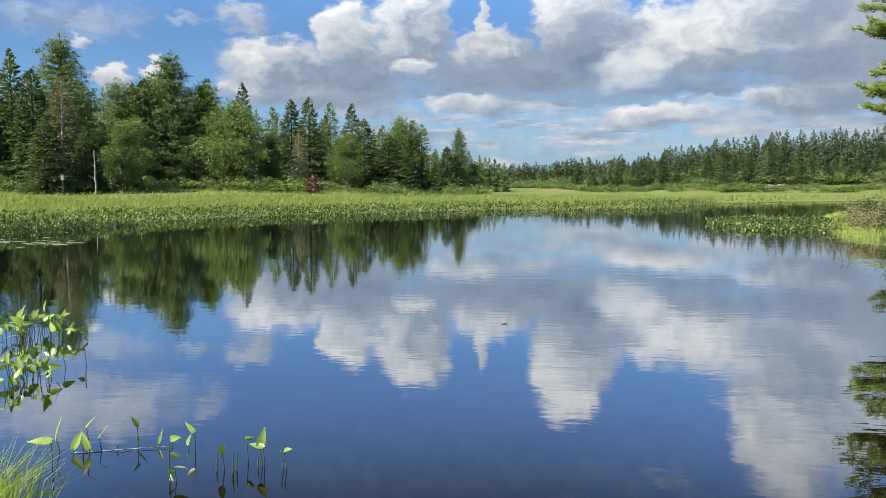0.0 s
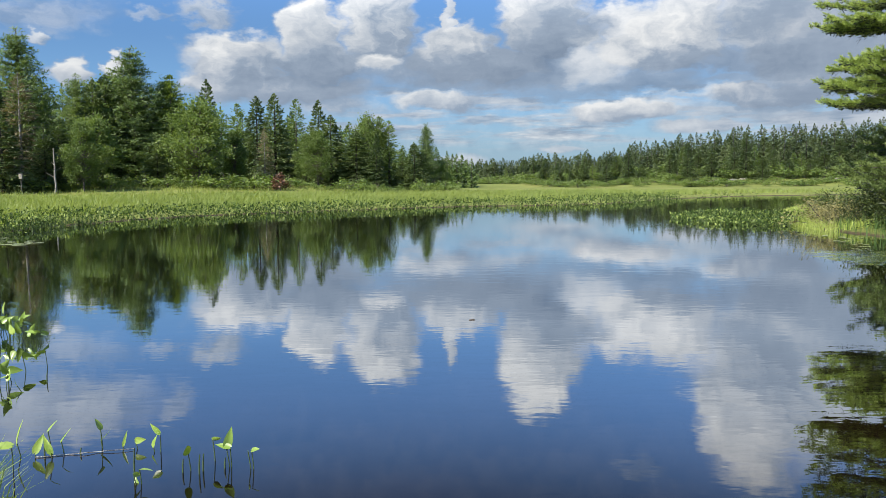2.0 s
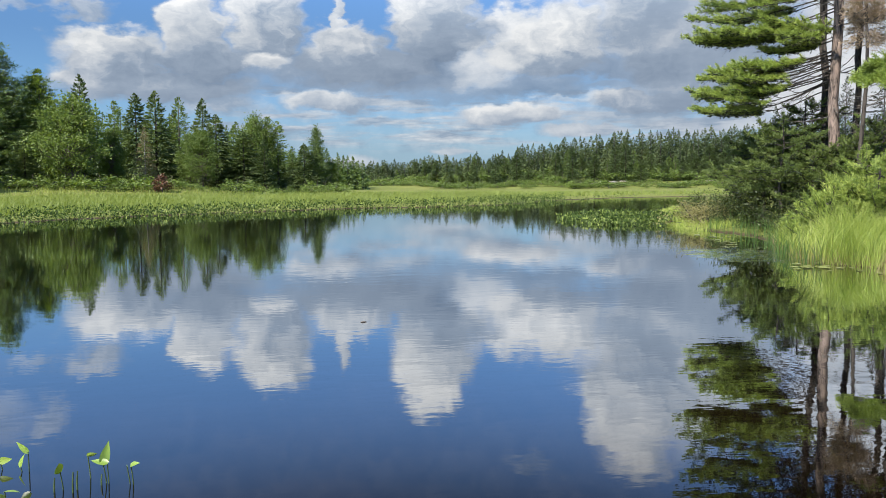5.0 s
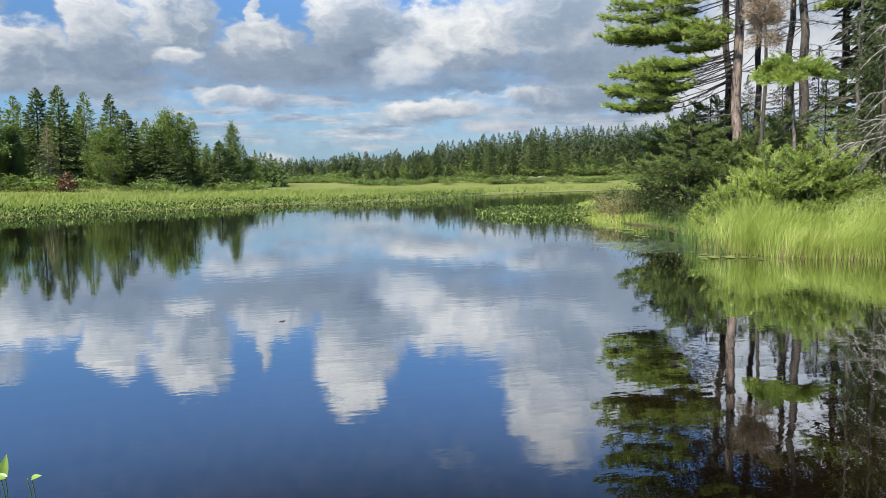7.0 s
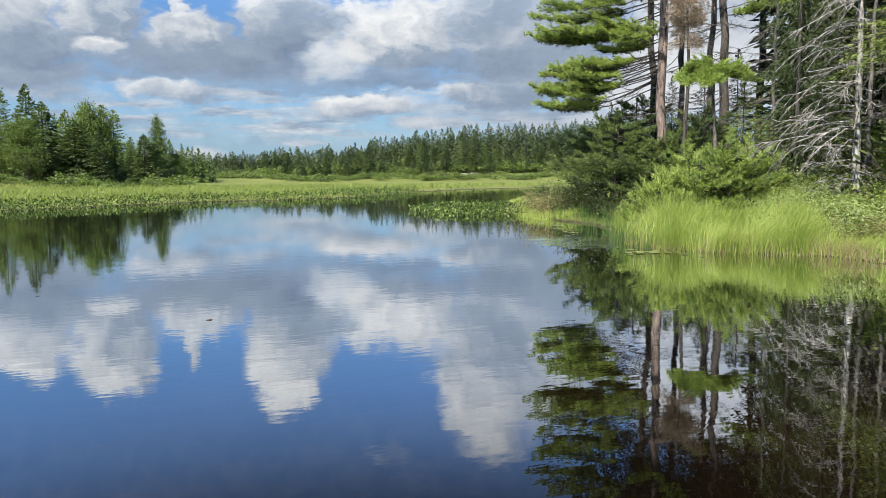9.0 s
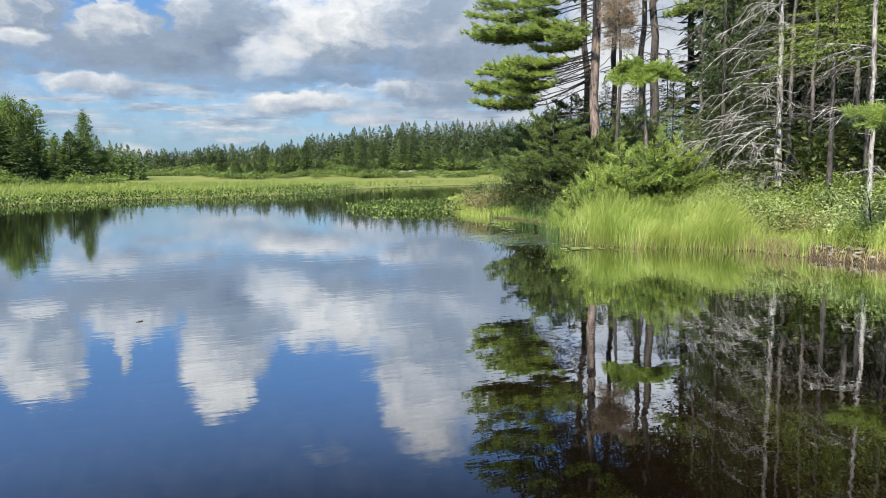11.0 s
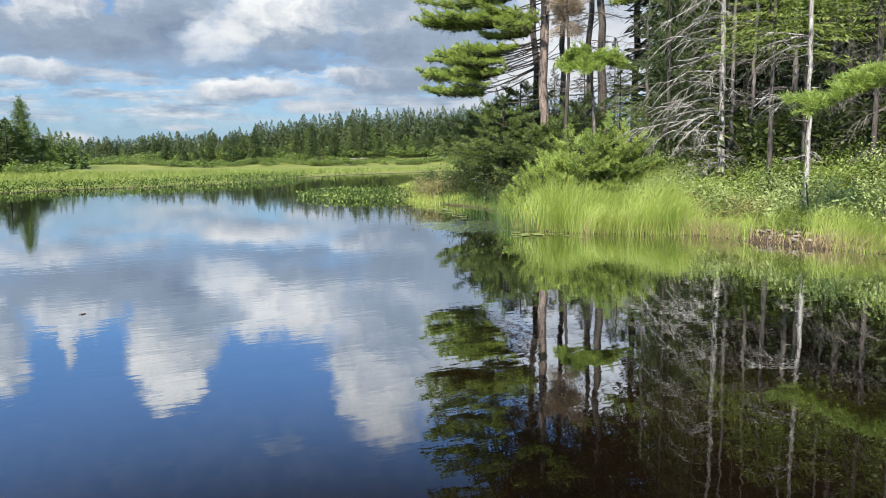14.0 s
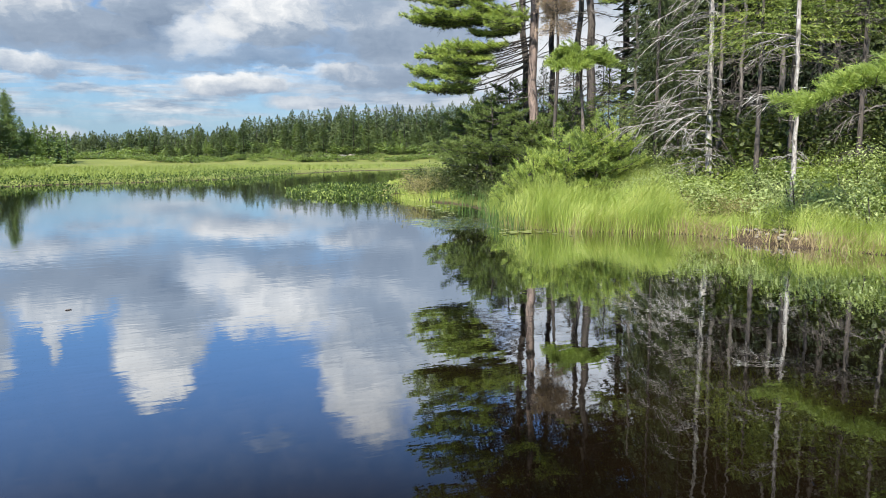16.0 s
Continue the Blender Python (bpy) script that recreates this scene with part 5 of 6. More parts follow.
def scatter(proto, spots, group):
    """spots: (x, y, scale, stretch)"""
    for i, (x, y, k, st) in enumerate(spots):
        m = Matrix.Translation((x, y, ground_z(x, y) - 0.04)) @ Matrix.Rotation(rng.uniform(0, 6.28), 4, "Z") @ Matrix.Diagonal((k * st, k * st, k, 1))
        if i == 0:
            proto.matrix_basis = m
            ob = proto
        else:
            ob = copy_thing(proto, m)
        tagged(ob, group=group)


def spots_in(a0, a1, d0, d1, n, k0, k1, st=1.1):
    """Spots on land between two bearings, d0 to d1 metres behind the waterline."""
    out = []
    while len(out) < n:
        a, r = rng.uniform(a0, a1), rng.uniform(12, 34)
        x, y, _ = polar(a, r)
        d = shore_distance(np.array([[x, y]]))[0]
        if d0 < d < d1:
            out.append((x, y, rng.uniform(k0, k1), st * rng.uniform(0.85, 1.2)))
    return out


GB = "leafy shrubs on the bank"
scatter(bush(0.85, 0.75, 125, 0.044, M_SHRUB, label="bright green leafy shrub on the sunny bank"), [(12.77, 8.42, 0.7, 1.0), (13.06, 8.10, 0.8, 1.1), (12.9, 7.5, 0.6, 1.1)] + spots_in(46, 66, 1.6, 5.0, 28, 0.75, 1.35), GB)
scatter(bush(0.75, 0.7, 105, 0.042, M_BRUSH, label="small-leaved mid-green shrub on the bank"), spots_in(44, 66, 1.8, 6.0, 18, 0.8, 1.4), GB)
scatter(bush(0.8, 0.6, 115, 0.040, M_GALE, label="pale grey-green leafy shrub on the sunny bank"), spots_in(46, 66, 1.3, 4.6, 20, 0.7, 1.25), GB)
scatter(bush(1.0, 0.85, 120, 0.042, M_BRUSH, label="sunlit yellow-green shrub in the small clearing"), spots_in(53, 68, 4.0, 8.5, 16, 0.8, 1.4), "shrubs in the clearing")
# undergrowth with the trees' shade in its leaf colour
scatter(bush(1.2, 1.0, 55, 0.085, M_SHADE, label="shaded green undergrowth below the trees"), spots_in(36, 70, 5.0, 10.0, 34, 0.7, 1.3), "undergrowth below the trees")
scatter(bush(0.7, 0.6, 80, 0.05, M_OLIVE, label="low shrub with olive-brown leaves by the water"),
        [(13.9, 23.6, 1.1, 1.3), (14.3, 25.0, 1.2, 1.3), (13.6, 9.8, 0.8, 1.0), (13.3, 10.9, 0.8, 1.0)], "brownish shrubs by the water")
# the hollow by the reeds: its shadow is painted into these leaves
scatter(bush(1.1, 1.0, 80, 0.07, M_SHADE, label="shade-dark bushy shrub at the reedy shore"),
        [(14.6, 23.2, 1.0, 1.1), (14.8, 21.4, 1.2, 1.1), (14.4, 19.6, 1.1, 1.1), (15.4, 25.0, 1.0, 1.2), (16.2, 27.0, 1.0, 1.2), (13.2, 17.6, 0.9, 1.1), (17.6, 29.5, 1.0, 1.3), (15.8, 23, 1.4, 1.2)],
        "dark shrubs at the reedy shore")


def spread(n, a0, a1, r0, r1, power=1.0):
    a = np.radians(rng.uniform(a0, a1, n))
    r = r0 * (r1 / r0) ** (rng.random(n) ** power)
    p = np.stack([r * np.sin(a), r * np.cos(a)], 1)
    return p, r


def stuff(name, s, material, label, category):
    return tagged(new(name, s.mesh(name, material)), label, category, kind="stuff")


def sedge_meadow():
    s = Soup()
    p, r = spread(100000, -46, 38, 22, 112, 0.9)
    d = shore_distance(p)
    az = np.degrees(np.arctan2(p[:, 0], p[:, 1]))
    keep = (d > 0.2) & (rng.random(len(p)) < 0.04 + 0.96 * step(d, 2.0, 6.0)) & ~((az > 25) & (r < 40)) & ~((az > 31) & (r < 60))
    p, r, d = p[keep], r[keep], d[keep]
    patch = 0.5 + 0.5 * np.sin(p[:, 0] * 0.23 + 1.3 * np.sin(p[:, 1] * 0.11)) * np.sin(p[:, 1] * 0.17)
    n = len(p)
    z = land(p, d)
    lean = rng.normal(size=(n, 3)) * 0.35 + np.array([0.25, 0.05, 0])
    lean[:, 2] = 0
    blades(s, np.concatenate([p, z[:, None] - 0.03], 1), lean, rng.uniform(0.3, 0.6, n) * (0.75 + 0.45 * patch), np.clip(0.0008 * r, 0.016, 0.06))
    stuff("meadow_sedge", s, M_SEDGE, "yellow-green sedge standing in the wet meadow", "sedge")


def bank_grass():
    s = Soup()
    p, r = spread(260000, 33, 72, 12.5, 26)
    d = shore_distance(p)
    az = np.degrees(np.arctan2(p[:, 0], p[:, 1]))
    ragged = 1.2 * np.sin(p[:, 0] * 5.1 + p[:, 1] * 2.3) + 0.8 * np.sin(p[:, 1] * 7.7)
    dens = np.where(az < 49.5 + ragged, step(-d, -3.2, -1.6), 0.75 * step(-d, -2.0, -0.8)) * np.where((az > 53.0 + ragged) & (az < 60), 0.45, 1.0)
    dens *= np.where((az > 49.0 + ragged) & (az < 53.0), 0.5, 1.0)
    dens *= np.where((d < 0.5 + 0.12 * ragged) & (az > 52.3 + 0.6 * ragged) & (az < 58.4 + 0.5 * ragged), 0.06, 1.0)
    keep = (d > -0.12) & (rng.random(len(p)) < dens * 0.95) & (r < 21)
    p, d, az = p[keep], d[keep], az[keep]
    n = len(p)
    z = land(p, d)
    tall = np.where(az < 48.5 + 0.8 * ragged[keep], 0.82, 0.5) * (0.85 + 0.3 * np.sin(p[:, 0] * 2.1) * np.sin(p[:, 1] * 1.7))
    sway = np.stack([np.sin(p[:, 0] * 3.7 + 1.9 * np.sin(p[:, 1] * 2.9)), np.sin(p[:, 1] * 4.3 + 1.4 * np.sin(p[:, 0] * 3.3)), np.zeros(n)], 1)
    lean = rng.normal(size=(n, 3)) * 0.34 + 0.4 * sway + np.array([0.2, -0.18, 0])
    lean[:, 2] = 0
    blades(s, np.concatenate([p, z[:, None] - 0.03], 1), lean, tall * rng.uniform(0.35, 1.25, n), rng.uniform(0.005, 0.012, n))
    stuff("bank_grass", s, M_GRASS, "tall bright green grass leaning over the water's edge", "grass")
    s = Soup()
    p, r = spread(120000, 33, 70, 12, 22)
    d = shore_distance(p)
    az = np.degrees(np.arctan2(p[:, 0], p[:, 1]))
    keep = (d > -0.10) & (d < 0.32) & (rng.random(len(p)) < np.where((az > 52.5) & (az < 58), 0.25, 1.0))
    p, d = p[keep], d[keep]
    n = len(p)
    lean = rng.normal(size=(n, 3)) * 0.9
    lean[:, 2] = 0
    blades(s, np.concatenate([p, land(p, d)[:, None] - 0.02], 1), lean, rng.uniform(0.12, 0.38, n), 0.009)
    stuff("dry_grass", s, M_STRAW, "dry straw-coloured grass fringe along the bank", "grass")


def reeds():
    s = Soup()
    p, r = spread(9000, 26, 38, 15, 31)
    d = shore_distance(p)
    keep = (d > -0.35) & (d < 2.6) & (rng.random(len(p)) < 0.55)
    p, d = p[keep], d[keep]
    lean = rng.normal(size=(len(p), 3)) * 0.18
    lean[:, 2] = 0
    az = np.degrees(np.arctan2(p[:, 0], p[:, 1]))
    far = az < 30.5
    base = np.concatenate([p, land(p, d)[:, None]], 1)
    L = rng.uniform(0.3, 0.65, len(p))
    blades(s, base[~far], lean[~far], L[~far], 0.012)
    stuff("shore_reeds", s, M_REED, "dark reeds standing in the shaded shallows", "reeds")
    s = Soup()
    blades(s, base[far], lean[far], L[far] * 0.5, 0.016)
    p, r = spread(16000, 25.5, 33, 26, 46)
    d = shore_distance(p)
    keep = (d > -0.3) & (d < 7)
    p, d = p[keep], d[keep]
    lean = rng.normal(size=(len(p), 3)) * 0.25
    lean[:, 2] = 0
    blades(s, np.concatenate([p, land(p, d)[:, None]], 1), lean, rng.uniform(0.14, 0.30, len(p)), 0.016)
    stuff("spit_grass", s, M_GRASS, "pale green grass on the low spit", "grass")


def pickerel_beds():
    """Beds of upright arrow-shaped leaves along the far shore and on the shoal."""
    s, st = Soup(), Soup()
    p, r = spread(260000, -46, 33, 20, 85)
    d = shore_distance(p)
    wave = np.sin(p[:, 0] * 0.35) * 0.8 + np.sin(p[:, 0] * 0.9 + p[:, 1] * 0.4) * 0.5
    az = np.degrees(np.arctan2(p[:, 0], p[:, 1]))
    deep = np.interp(az, [-40, -28, -18, -8, 5, 20], [9.0, 8.5, 6.0, 4.5, 6.0, 7.0])
    rim = (d > -1.0 + 0.35 * wave) & (d < deep * (1 + 0.2 * wave)) & (az < 20) & (rng.random(len(p)) < np.where(d < 0.8, 1.0, 0.5 - 0.35 * step(d, 0.4 * deep, deep)))
    rim2 = (d > -1.5) & (d < 1.0) & (az >= 18) & (r > 56) & (rng.random(len(p)) < 0.3)
    cx, cy = p[:, 0] - 14.3, p[:, 1] - 31.6
    u, v = cx * 0.93 - cy * 0.37, cx * 0.37 + cy * 0.93
    shoal = ((u / 2.6) ** 2 + (v / 6.0) ** 2 + 0.25 * wave < 1.0) & (d < 0.6) & (rng.random(len(p)) < 0.95)
    tail = (np.abs(p[:, 1] - 29.2 - 0.2 * (p[:, 0] - 14)) < 1.3 + 0.3 * wave) & (p[:, 0] > 11.3) & (p[:, 0] < 15.5) & (d < 0.5)
    keep = rim | rim2 | shoal | tail
    p, d, r = p[keep], d[keep], r[keep]
    n = len(p)
    h = np.where(shoal[keep] | tail[keep], rng.uniform(-0.08, 0.18, n), rng.uniform(-0.12, 0.36, n))
    base = np.concatenate([p, np.maximum(land(p, d), 0.0)[:, None] + np.maximum(h, -0.02)[:, None]], 1)
    U = unit(rng.normal(size=(n, 3)) * np.array([0.75, 0.75, 0.35]) + np.array([0, 0, 0.75]))
    leaves(s, base, U, side_of(U), rng.uniform(0.12, 0.2, n) * np.where(r < 40, 0.8, 1.0), rng.uniform(0.05, 0.1, n) * np.where(r < 40, 0.8, 1.0), 0.3)
    low = base.copy()
    low[:, 2] -= h + 0.02
    tall = (r < 34) & (h > 0.05)
    low, top, h = low[tall], base[tall], h[tall]
    n = len(low)
    leaves(st, low, unit(top - low + rng.normal(size=(n, 3)) * 0.02), rand_dirs(n, -0.1, 0.1), h + 0.04, 0.02)
    e = thing("pickerelweed_bed", "dense beds of glossy green pickerelweed along the waterline", "water plants")
    tagged(e, kind="stuff")
    part("leaves", s.mesh("bed_leaves", M_PICKEREL), e)
    part("stems", st.mesh("bed_stems", M_STEM), e)


sedge_meadow()
bank_grass()
reeds()
pickerel_beds()

# ---- foreground: pickerelweed in the shallows, grass tuft, lily pads, stick, stones ----
def leaf_mesh(L, W, name="leaf"):
    """A heart-based lance-shaped blade, folded along its midrib and curved back."""
    s = Soup()
    t = np.array([0.0, 0.08, 0.2, 0.4, 0.62, 0.82, 1.0])
    wid = np.array([0.30, 0.85, 1.0, 0.92, 0.66, 0.32, 0.02]) * W * 0.5
    back = np.array([-0.10, -0.02, 0, 0, 0, 0, 0]) * L
    v = []
    for i in range(7):
        for sgn in (-1, -0.5, 0, 0.5, 1):
            v.append((sgn * wid[i], t[i] * L + back[i] * abs(sgn), 0.22 * wid[i] * abs(sgn) - 0.10 * L * t[i] ** 2))
    q = [(i * 5 + j, i * 5 + j + 1, i * 5 + j + 6, i * 5 + j + 5) for i in range(6) for j in range(4)]
    s.add(v, q)
    return s.mesh(name, M_PICKEREL_NEAR, True)


def water_plant(x, y, blades_, label="pickerelweed with upright pointed leaves rising from the water", group="pickerelweed in the shallows"):
    """blades_: leaf root (across, up), leaf tip (across, up) and width, in metres from where the stem meets the water."""
    e = thing("pickerelweed", label, "water plant", Matrix.Translation((x, y, 0)), group)
    across = unit(np.array([y, -x, 0.0]))
    away = unit(np.array([x, y, 0.0]))
    for a, b, c, d, w in blades_:
        root = across * a + np.array([0, 0, b]) + away * rng.uniform(-0.02, 0.02)
        tip = across * c + np.array([0, 0, d]) + away * rng.uniform(-0.06, 0.06)
        s = Soup()
        t = np.linspace(0, 1, 6)[:, None]
        foot = np.array([rng.uniform(-0.01, 0.01), rng.uniform(-0.01, 0.01), -0.25])
        path = foot * (1 - t) + root * t + across * 0.012 * np.sin(t * np.pi)
        tube(s, path, np.linspace(0.0042, 0.0028, 6), 6)
        stalk = part("stem", s.mesh("stem", M_STEM, True), e)
        v = Vector(tip - root) * 0.84
        me = leaf_mesh(v.length, w)
        facing = Vector(rng.normal(size=3) * 0.8) - Vector(away) * 0.9 + Vector((-0.4, -0.1, 0.7))
        yy = v.normalized()
        xx = yy.cross(facing).normalized()
        m = Matrix((xx, yy, xx.cross(yy))).transposed().to_4x4()
        m.translation = root
        me.transform(m)
        part("leaf", me, stalk)
    return e


for x, y, rows in (
(-2.30, 4.38, [(-0.03, 0.08, 0.00, 0.26, 0.063)]),
    (-2.26, 4.14, [(0.02, 0.15, -0.13, 0.16, 0.049)]),
    (-2.23, 4.35, [(0.01, 0.03, 0.07, 0.15, 0.047)]),
    (-2.14, 4.36, [(0.01, 0.03, -0.04, 0.16, 0.043)]),
    (-2.14, 4.38, [(-0.01, 0.15, 0.05, 0.22, 0.023)]),
    (-2.08, 4.41, [(-0.01, 0.08, 0.05, 0.16, 0.023)]),
    (-1.90, 4.51, [(-0.00, 0.12, -0.03, 0.20, 0.047), (-0.00, 0.05, 0.08, 0.13, 0.023)]),
    (-1.75, 4.49, [(-0.01, 0.02, 0.02, 0.13, 0.019)]),
    (-1.65, 4.48, [(-0.03, 0.05, 0.04, 0.06, 0.042)]),
    (-1.53, 4.41, [(0.02, 0.12, -0.05, 0.18, 0.038), (-0.02, 0.03, 0.00, 0.11, 0.049)]),
    (-1.47, 3.93, [(0.01, 0.08, 0.09, 0.09, 0.044), (-0.02, 0.06, 0.03, 0.04, 0.031), (0.00, -0.05, -0.02, 0.05, 0.041)]),
    (-1.24, 4.10, [(-0.01, 0.10, -0.02, 0.18, 0.056)]),
    (-1.15, 4.24, [(-0.00, 0.13, 0.06, 0.16, 0.032)]),
    (-1.04, 4.15, [(-0.01, 0.11, 0.03, 0.24, 0.052), (0.01, 0.12, -0.09, 0.13, 0.038)]),
    (-0.90, 4.11, [(-0.00, 0.11, 0.05, 0.13, 0.034), (-0.02, 0.10, -0.01, 0.11, 0.024)]),
):
    water_plant(x, y, rows)
# leafless stalks
for x, y, h in ((-1.28, 4.08, 0.075), (-1.18, 4.05, 0.11), (-1.17, 4.09, 0.10), (-1.06, 4.13, 0.06), (-1.98, 4.40, 0.04), (-2.18, 4.38, 0.11), (-1.52, 4.01, 0.17), (-2.99, 6.11, 0.09)):
    s = Soup()
    tube(s, [(0, 0, -0.2), (0.003, 0, h * 0.5), (0.006, 0.004, h)], [0.005, 0.0045, 0.003], 6)
    e = thing("plant_stalk", "bare pale water-plant stalk standing in the shallows", "water plant", Matrix.Translation((x, y, 0)), "bare stalks in the shallows")
    part("stem", s.mesh("stalk", M_STEM, True), e)


def clump(n, px, py, sx, sy, h0, h1, size):
    for k in range(n):
        x, y = px + rng.uniform(-sx, sx), py + rng.uniform(-sy, sy)
        rows = []
        for _ in range(int(rng.integers(1, 4))):
            a, b = rng.normal() * 0.05, rng.uniform(h0, h1)
            u = rng.normal() * 0.75
            L = size * rng.uniform(0.75, 1.25)
            rows.append((a, b, a + L * math.sin(u), b + L * math.cos(u) * (0.9 if rng.random() < 0.75 else -0.4), L * rng.uniform(0.32, 0.5)))
        water_plant(x, y, rows, "clump of leafy pickerelweed standing in the water", "pickerelweed clump by the bank")


clump(42, -4.6, 7.8, 0.5, 0.45, 0.08, 0.24, 0.145)
clump(3, -3.95, 7.7, 0.15, 0.2, 0.04, 0.12, 0.12)
clump(12, -3.62, 6.35, 0.40, 0.40, 0.05, 0.16, 0.115)
clump(7, -3.2, 5.85, 0.28, 0.25, 0.04, 0.14, 0.10)


def grass_tuft():
    s = Soup()
    n = 300
    p = np.stack([rng.normal(-2.22, 0.13, n), rng.normal(3.42, 0.10, n), np.zeros(n)], 1)
    lean = rng.normal(size=(n, 3)) * 0.25 + np.array([0.5, 0.12, 0])
    lean[:, 2] = 0
    blades(s, p, lean, rng.uniform(0.18, 0.42, n), 0.0065)
    stuff("grass_tuft", s, M_GRASS, "tuft of fine bright grass at the near bank", "grass")
    s = Soup()
    p, r = spread(9000, -120, 120, 1.0, 6.0)
    d = shore_distance(p)
    keep = (d > 0.05) & (r > 0.9) & (p[:, 1] < 3.3)
    p, d = p[keep], d[keep]
    lean = rng.normal(size=(len(p), 3)) * 0.35
    lean[:, 2] = 0
    blades(s, np.concatenate([p, land(p, d)[:, None] - 0.02], 1), lean, rng.uniform(0.08, 0.22, len(p)), 0.006)
    stuff("near_bank_grass", s, M_GRASS, "short grass of the near bank", "grass")


grass_tuft()


def pad(x, y, r, label, group):
    s = Soup()
    k = 14
    a0 = rng.uniform(0, 6.28)
    ang = a0 + np.linspace(0.16, 6.12, k)
    rim = np.stack([np.cos(ang) * r, np.sin(ang) * r, 0.004 + 0.008 * np.abs(np.sin(ang * 2.5))], 1)
    mid = rim * np.array([0.5, 0.5, 0.6])
    v = np.concatenate([rim, mid, [[0, 0, 0.003]]])
    q = [(i, i + 1, k + i + 1, k + i) for i in range(k - 1)]
    s.add(v, q)
    s.add(np.concatenate([mid, [[0, 0, 0.003]]]), [(i, min(i + 1, k - 1), min(i + 2, k - 1), k) for i in range(0, k - 2, 2)])
    ob = new("lily_pad", s.mesh("lily_pad", M_PAD, True))
    ob.location = (x, y, 0.006)
    return tagged(ob, label, "lily pad", group)


for k in range(46):
    t = rng.random()
    pad(-13.6 + 3.6 * t + rng.normal() * 0.2, 21.5 - 0.8 * t + rng.normal() * 0.5, rng.uniform(0.06, 0.15), "flat pale green lily pad on the dark water", "lily pads near the meadow")
for k in range(22):
    pad(9.6 + rng.normal() * 0.35, 12.3 + rng.normal() * 0.45, rng.uniform(0.04, 0.09), "small yellowish lily pad beside the grassy bank", "lily pads by the bank")
for k in range(26):
    t = rng.random()
    pad(10.4 + 2.1 * t + rng.normal() * 0.25, 16.6 + 4.2 * t + rng.normal() * 0.3, rng.uniform(0.05, 0.10), "small lily pad floating before the reeds", "lily pads by the reeds")


def stick():
    s = Soup()
    t = np.linspace(0, 1, 9)[:, None]
    path = np.array([[-2.22, 4.36, 0.004]]) * (1 - t) + np.array([[-1.68, 4.46, 0.008]]) * t
    path[1:-1] += rng.normal(size=(7, 3)) * np.array([0.006, 0.006, 0.002])
    tube(s, path, np.linspace(0.0035, 0.002, 9), 6)
    tagged(new("floating_stick", s.mesh("stick", M_DEAD, True)), "thin pale stick floating among the water plants", "stick")
    s = Soup()
    t = np.linspace(0, 1, 5)[:, None]
    tube(s, np.array([[0.68, 8.57, 0.004]]) * (1 - t) + np.array([[0.75, 8.59, 0.006]]) * t, [0.004, 0.008, 0.009, 0.007, 0.003], 6)
    tagged(new("floating_leaf", s.mesh("curled_leaf", M_BARK, True)), "small curled dark leaf floating on open water", "leaf")


stick()


def stone(x, y, z, r, squash, name, label, category, group):
    bm = bmesh.new()
    bmesh.ops.create_icosphere(bm, subdivisions=2, radius=1.0)
    seed = rng.uniform(0, 50, 3)
    for v in bm.verts:
        v.co *= 1.0 + 0.35 * noise.noise(v.co * 1.3 + Vector(seed))
        v.co.x, v.co.y, v.co.z = v.co.x * r * rng.uniform(0.98, 1.02), v.co.y * r * 0.8, v.co.z * r * squash
    me = bpy.data.meshes.new(name)
    bm.to_mesh(me)
    bm.free()
    me.materials.append(M_ROCK)
    ob = new(name, me)
    ob.matrix_basis = Matrix.Translation((x, y, z)) @ Matrix.Rotation(rng.uniform(0, 6.28), 4, "Z")
    return tagged(ob, label, category, group)


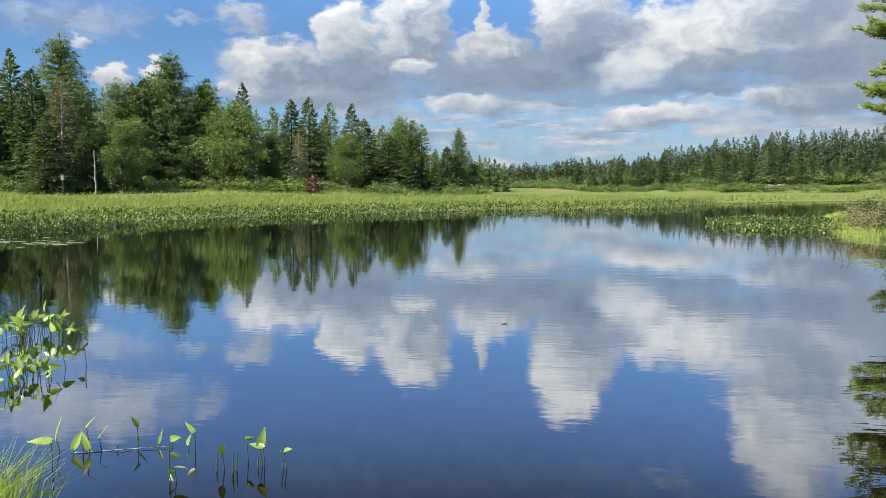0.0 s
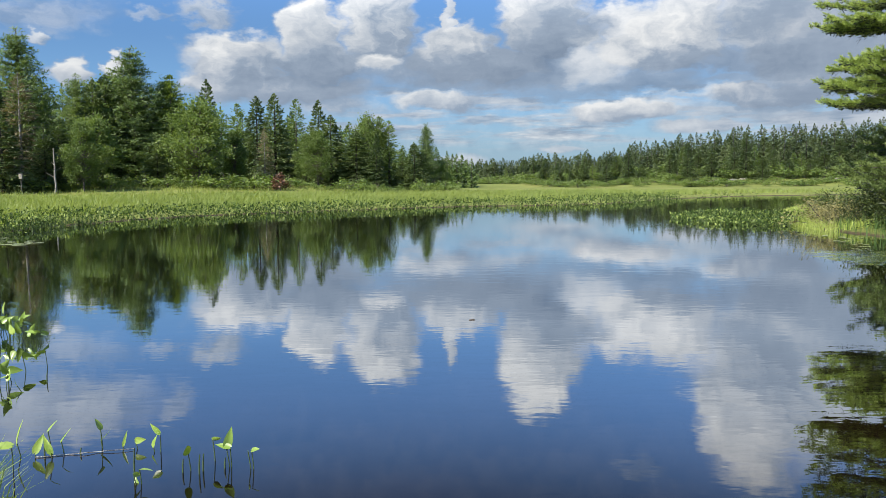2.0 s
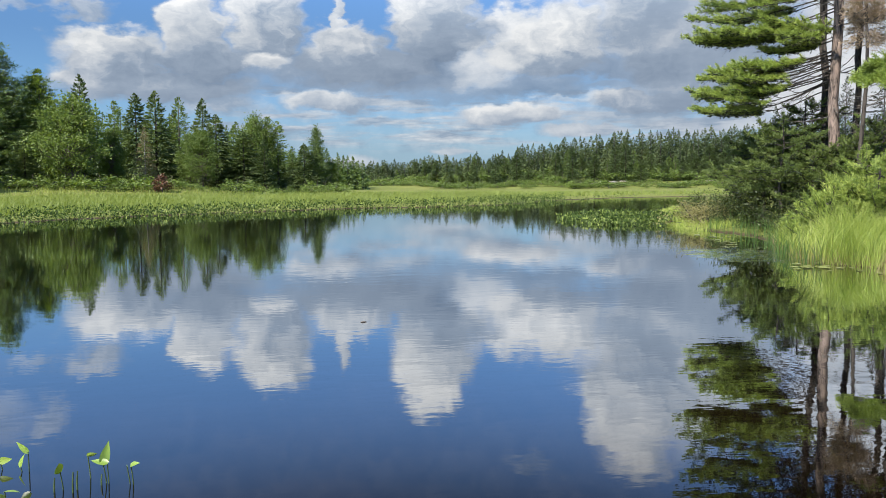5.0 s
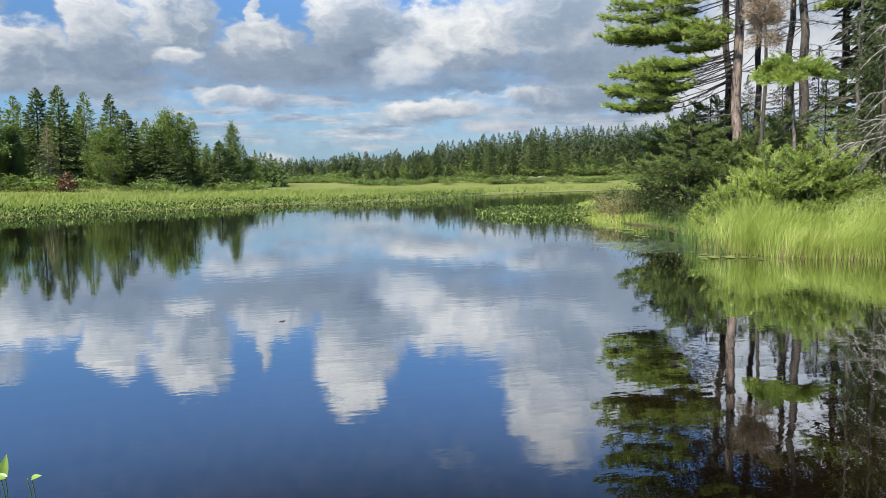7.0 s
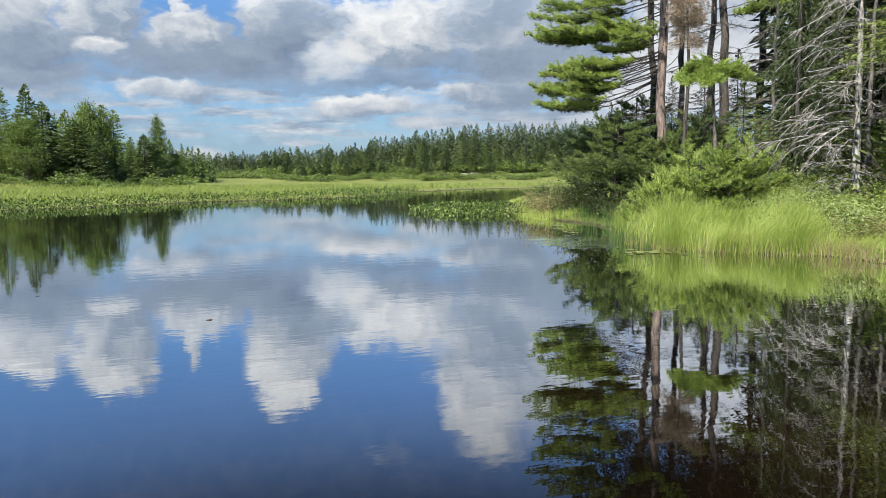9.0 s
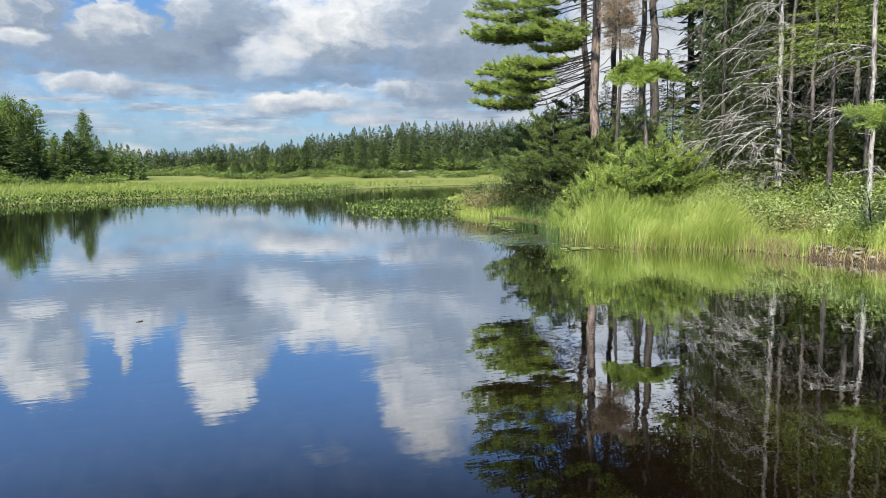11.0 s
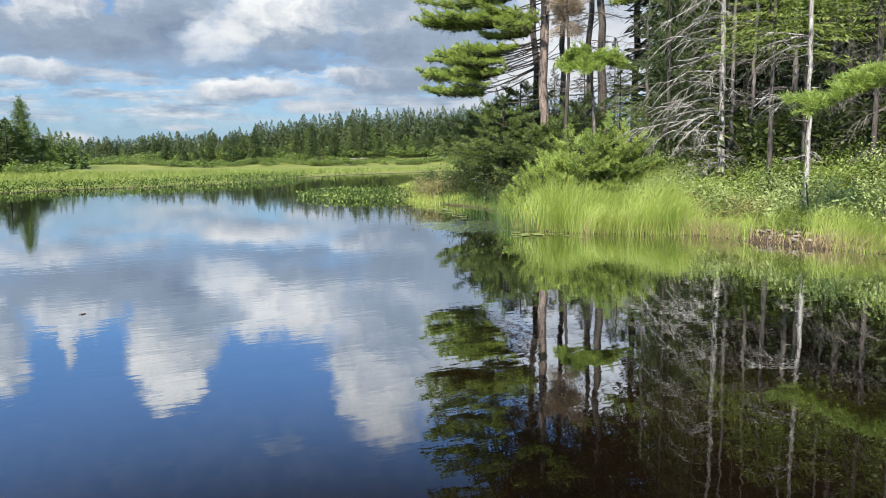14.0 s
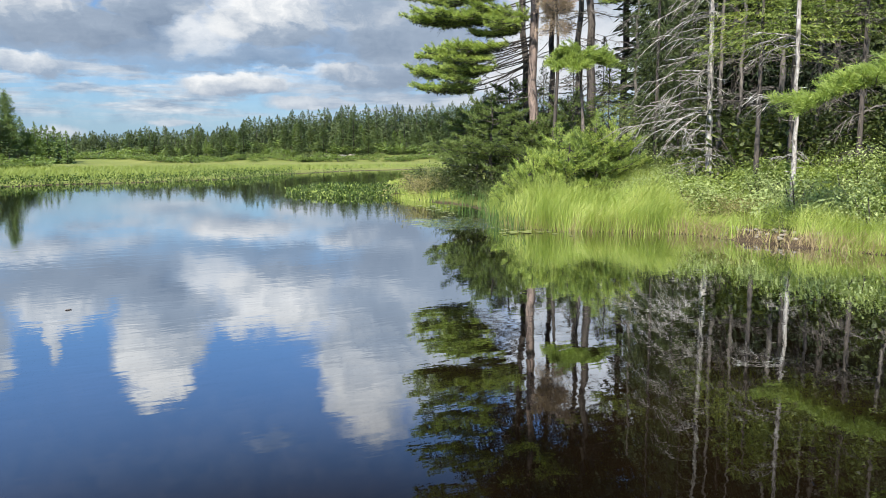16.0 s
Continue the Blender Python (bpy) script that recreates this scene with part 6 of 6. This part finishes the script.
for k in range(34):
    a = 52.3 + 6.4 * rng.random() ** 0.9
    x, y, _ = polar(a, np.interp(a, [53, 56, 59], [15.3, 14.6, 14.4]) + rng.uniform(0.0, 0.5))
    stone(x, y, ground_z(x, y) + 0.01, rng.uniform(0.02, 0.075), 0.45, "shore_stone", "pale stone on the bare patch of bank", "stone", "stones on the bank")
for a, d, r, h in ((22.6, 184, 3.4, 0.32), (23.6, 186, 2.6, 0.4), (24.4, 187, 2.0, 0.4), (18.6, 186, 2.6, 0.3), (21.4, 186, 1.8, 0.3), (29.0, 186, 2.4, 0.3), (30.4, 188, 1.8, 0.3)):
    x, y, _ = polar(a, d)
    stone(x, y, max(ground_z(x, y), 1.6 + d * math.tan(radians(0.1)) - r * h * 0.7), r * 0.55, h * 0.75, "granite_boulder", "pale granite outcrop at the foot of the far wood", "boulder", "far granite outcrops")


def snag():
    base = stand_at(-25.0, 99)
    w = Soup()
    tp = trunk_path(base, at_view(-25.0, 99, 2.5), 6, 0.06)
    tube(w, tp, np.linspace(0.13, 0.06, 6), 6)
    e = thing("dead_snag", "bare grey snag standing at the wood's edge", "tree", Matrix.Translation(base))
    me = w.mesh("snag", M_DEAD, True)
    me.transform(Matrix.Translation(-Vector(base)))
    bole = part("trunk", me, e)
    for z, ang, L in ((1.9, -100, 0.9), (2.6, 70, 0.7), (3.3, -80, 0.5)):
        s = Soup()
        limb(s, on_path(tp, base[2] + z), ang, L, -0.4, 0.2, 0.05)
        me = s.mesh("snag_limb", M_DEAD, True)
        me.transform(Matrix.Translation(-Vector(base)))
        part("limb", me, bole)


snag()


def nest_box():
    """Pale wooden nest box on a thin pole at the edge of the meadow."""
    base = stand_at(-27.0, 97)
    e = thing("nest_box", "pale wooden nest box on a thin pole", "nest box", Matrix.Translation(base))
    z = 1.6 + 97 * math.tan(radians(0.62)) - base[2]
    s = Soup()
    tube(s, [(0, 0, 0), (0, 0, z * 0.5), (0, 0, z - 0.3)], [0.04, 0.04, 0.04], 6)
    part("pole", s.mesh("pole", M_DEADLIMB, True), e)
    for nm, sx, sy, sz, zz in (("box", 0.34, 0.34, 0.60, z), ("roof", 0.46, 0.48, 0.05, z + 0.33)):
        bm = bmesh.new()
        bmesh.ops.create_cube(bm, size=1.0)
        bmesh.ops.scale(bm, vec=(sx, sy, sz), verts=bm.verts)
        bmesh.ops.bevel(bm, geom=bm.edges[:], offset=0.012, segments=1, affect="EDGES")
        bmesh.ops.translate(bm, vec=(0, 0, zz), verts=bm.verts)
        me = bpy.data.meshes.new(nm)
        bm.to_mesh(me)
        bm.free()
        me.materials.append(M_ROCK if nm == "box" else M_DEADLIMB)
        part(nm, me, e)


nest_box()
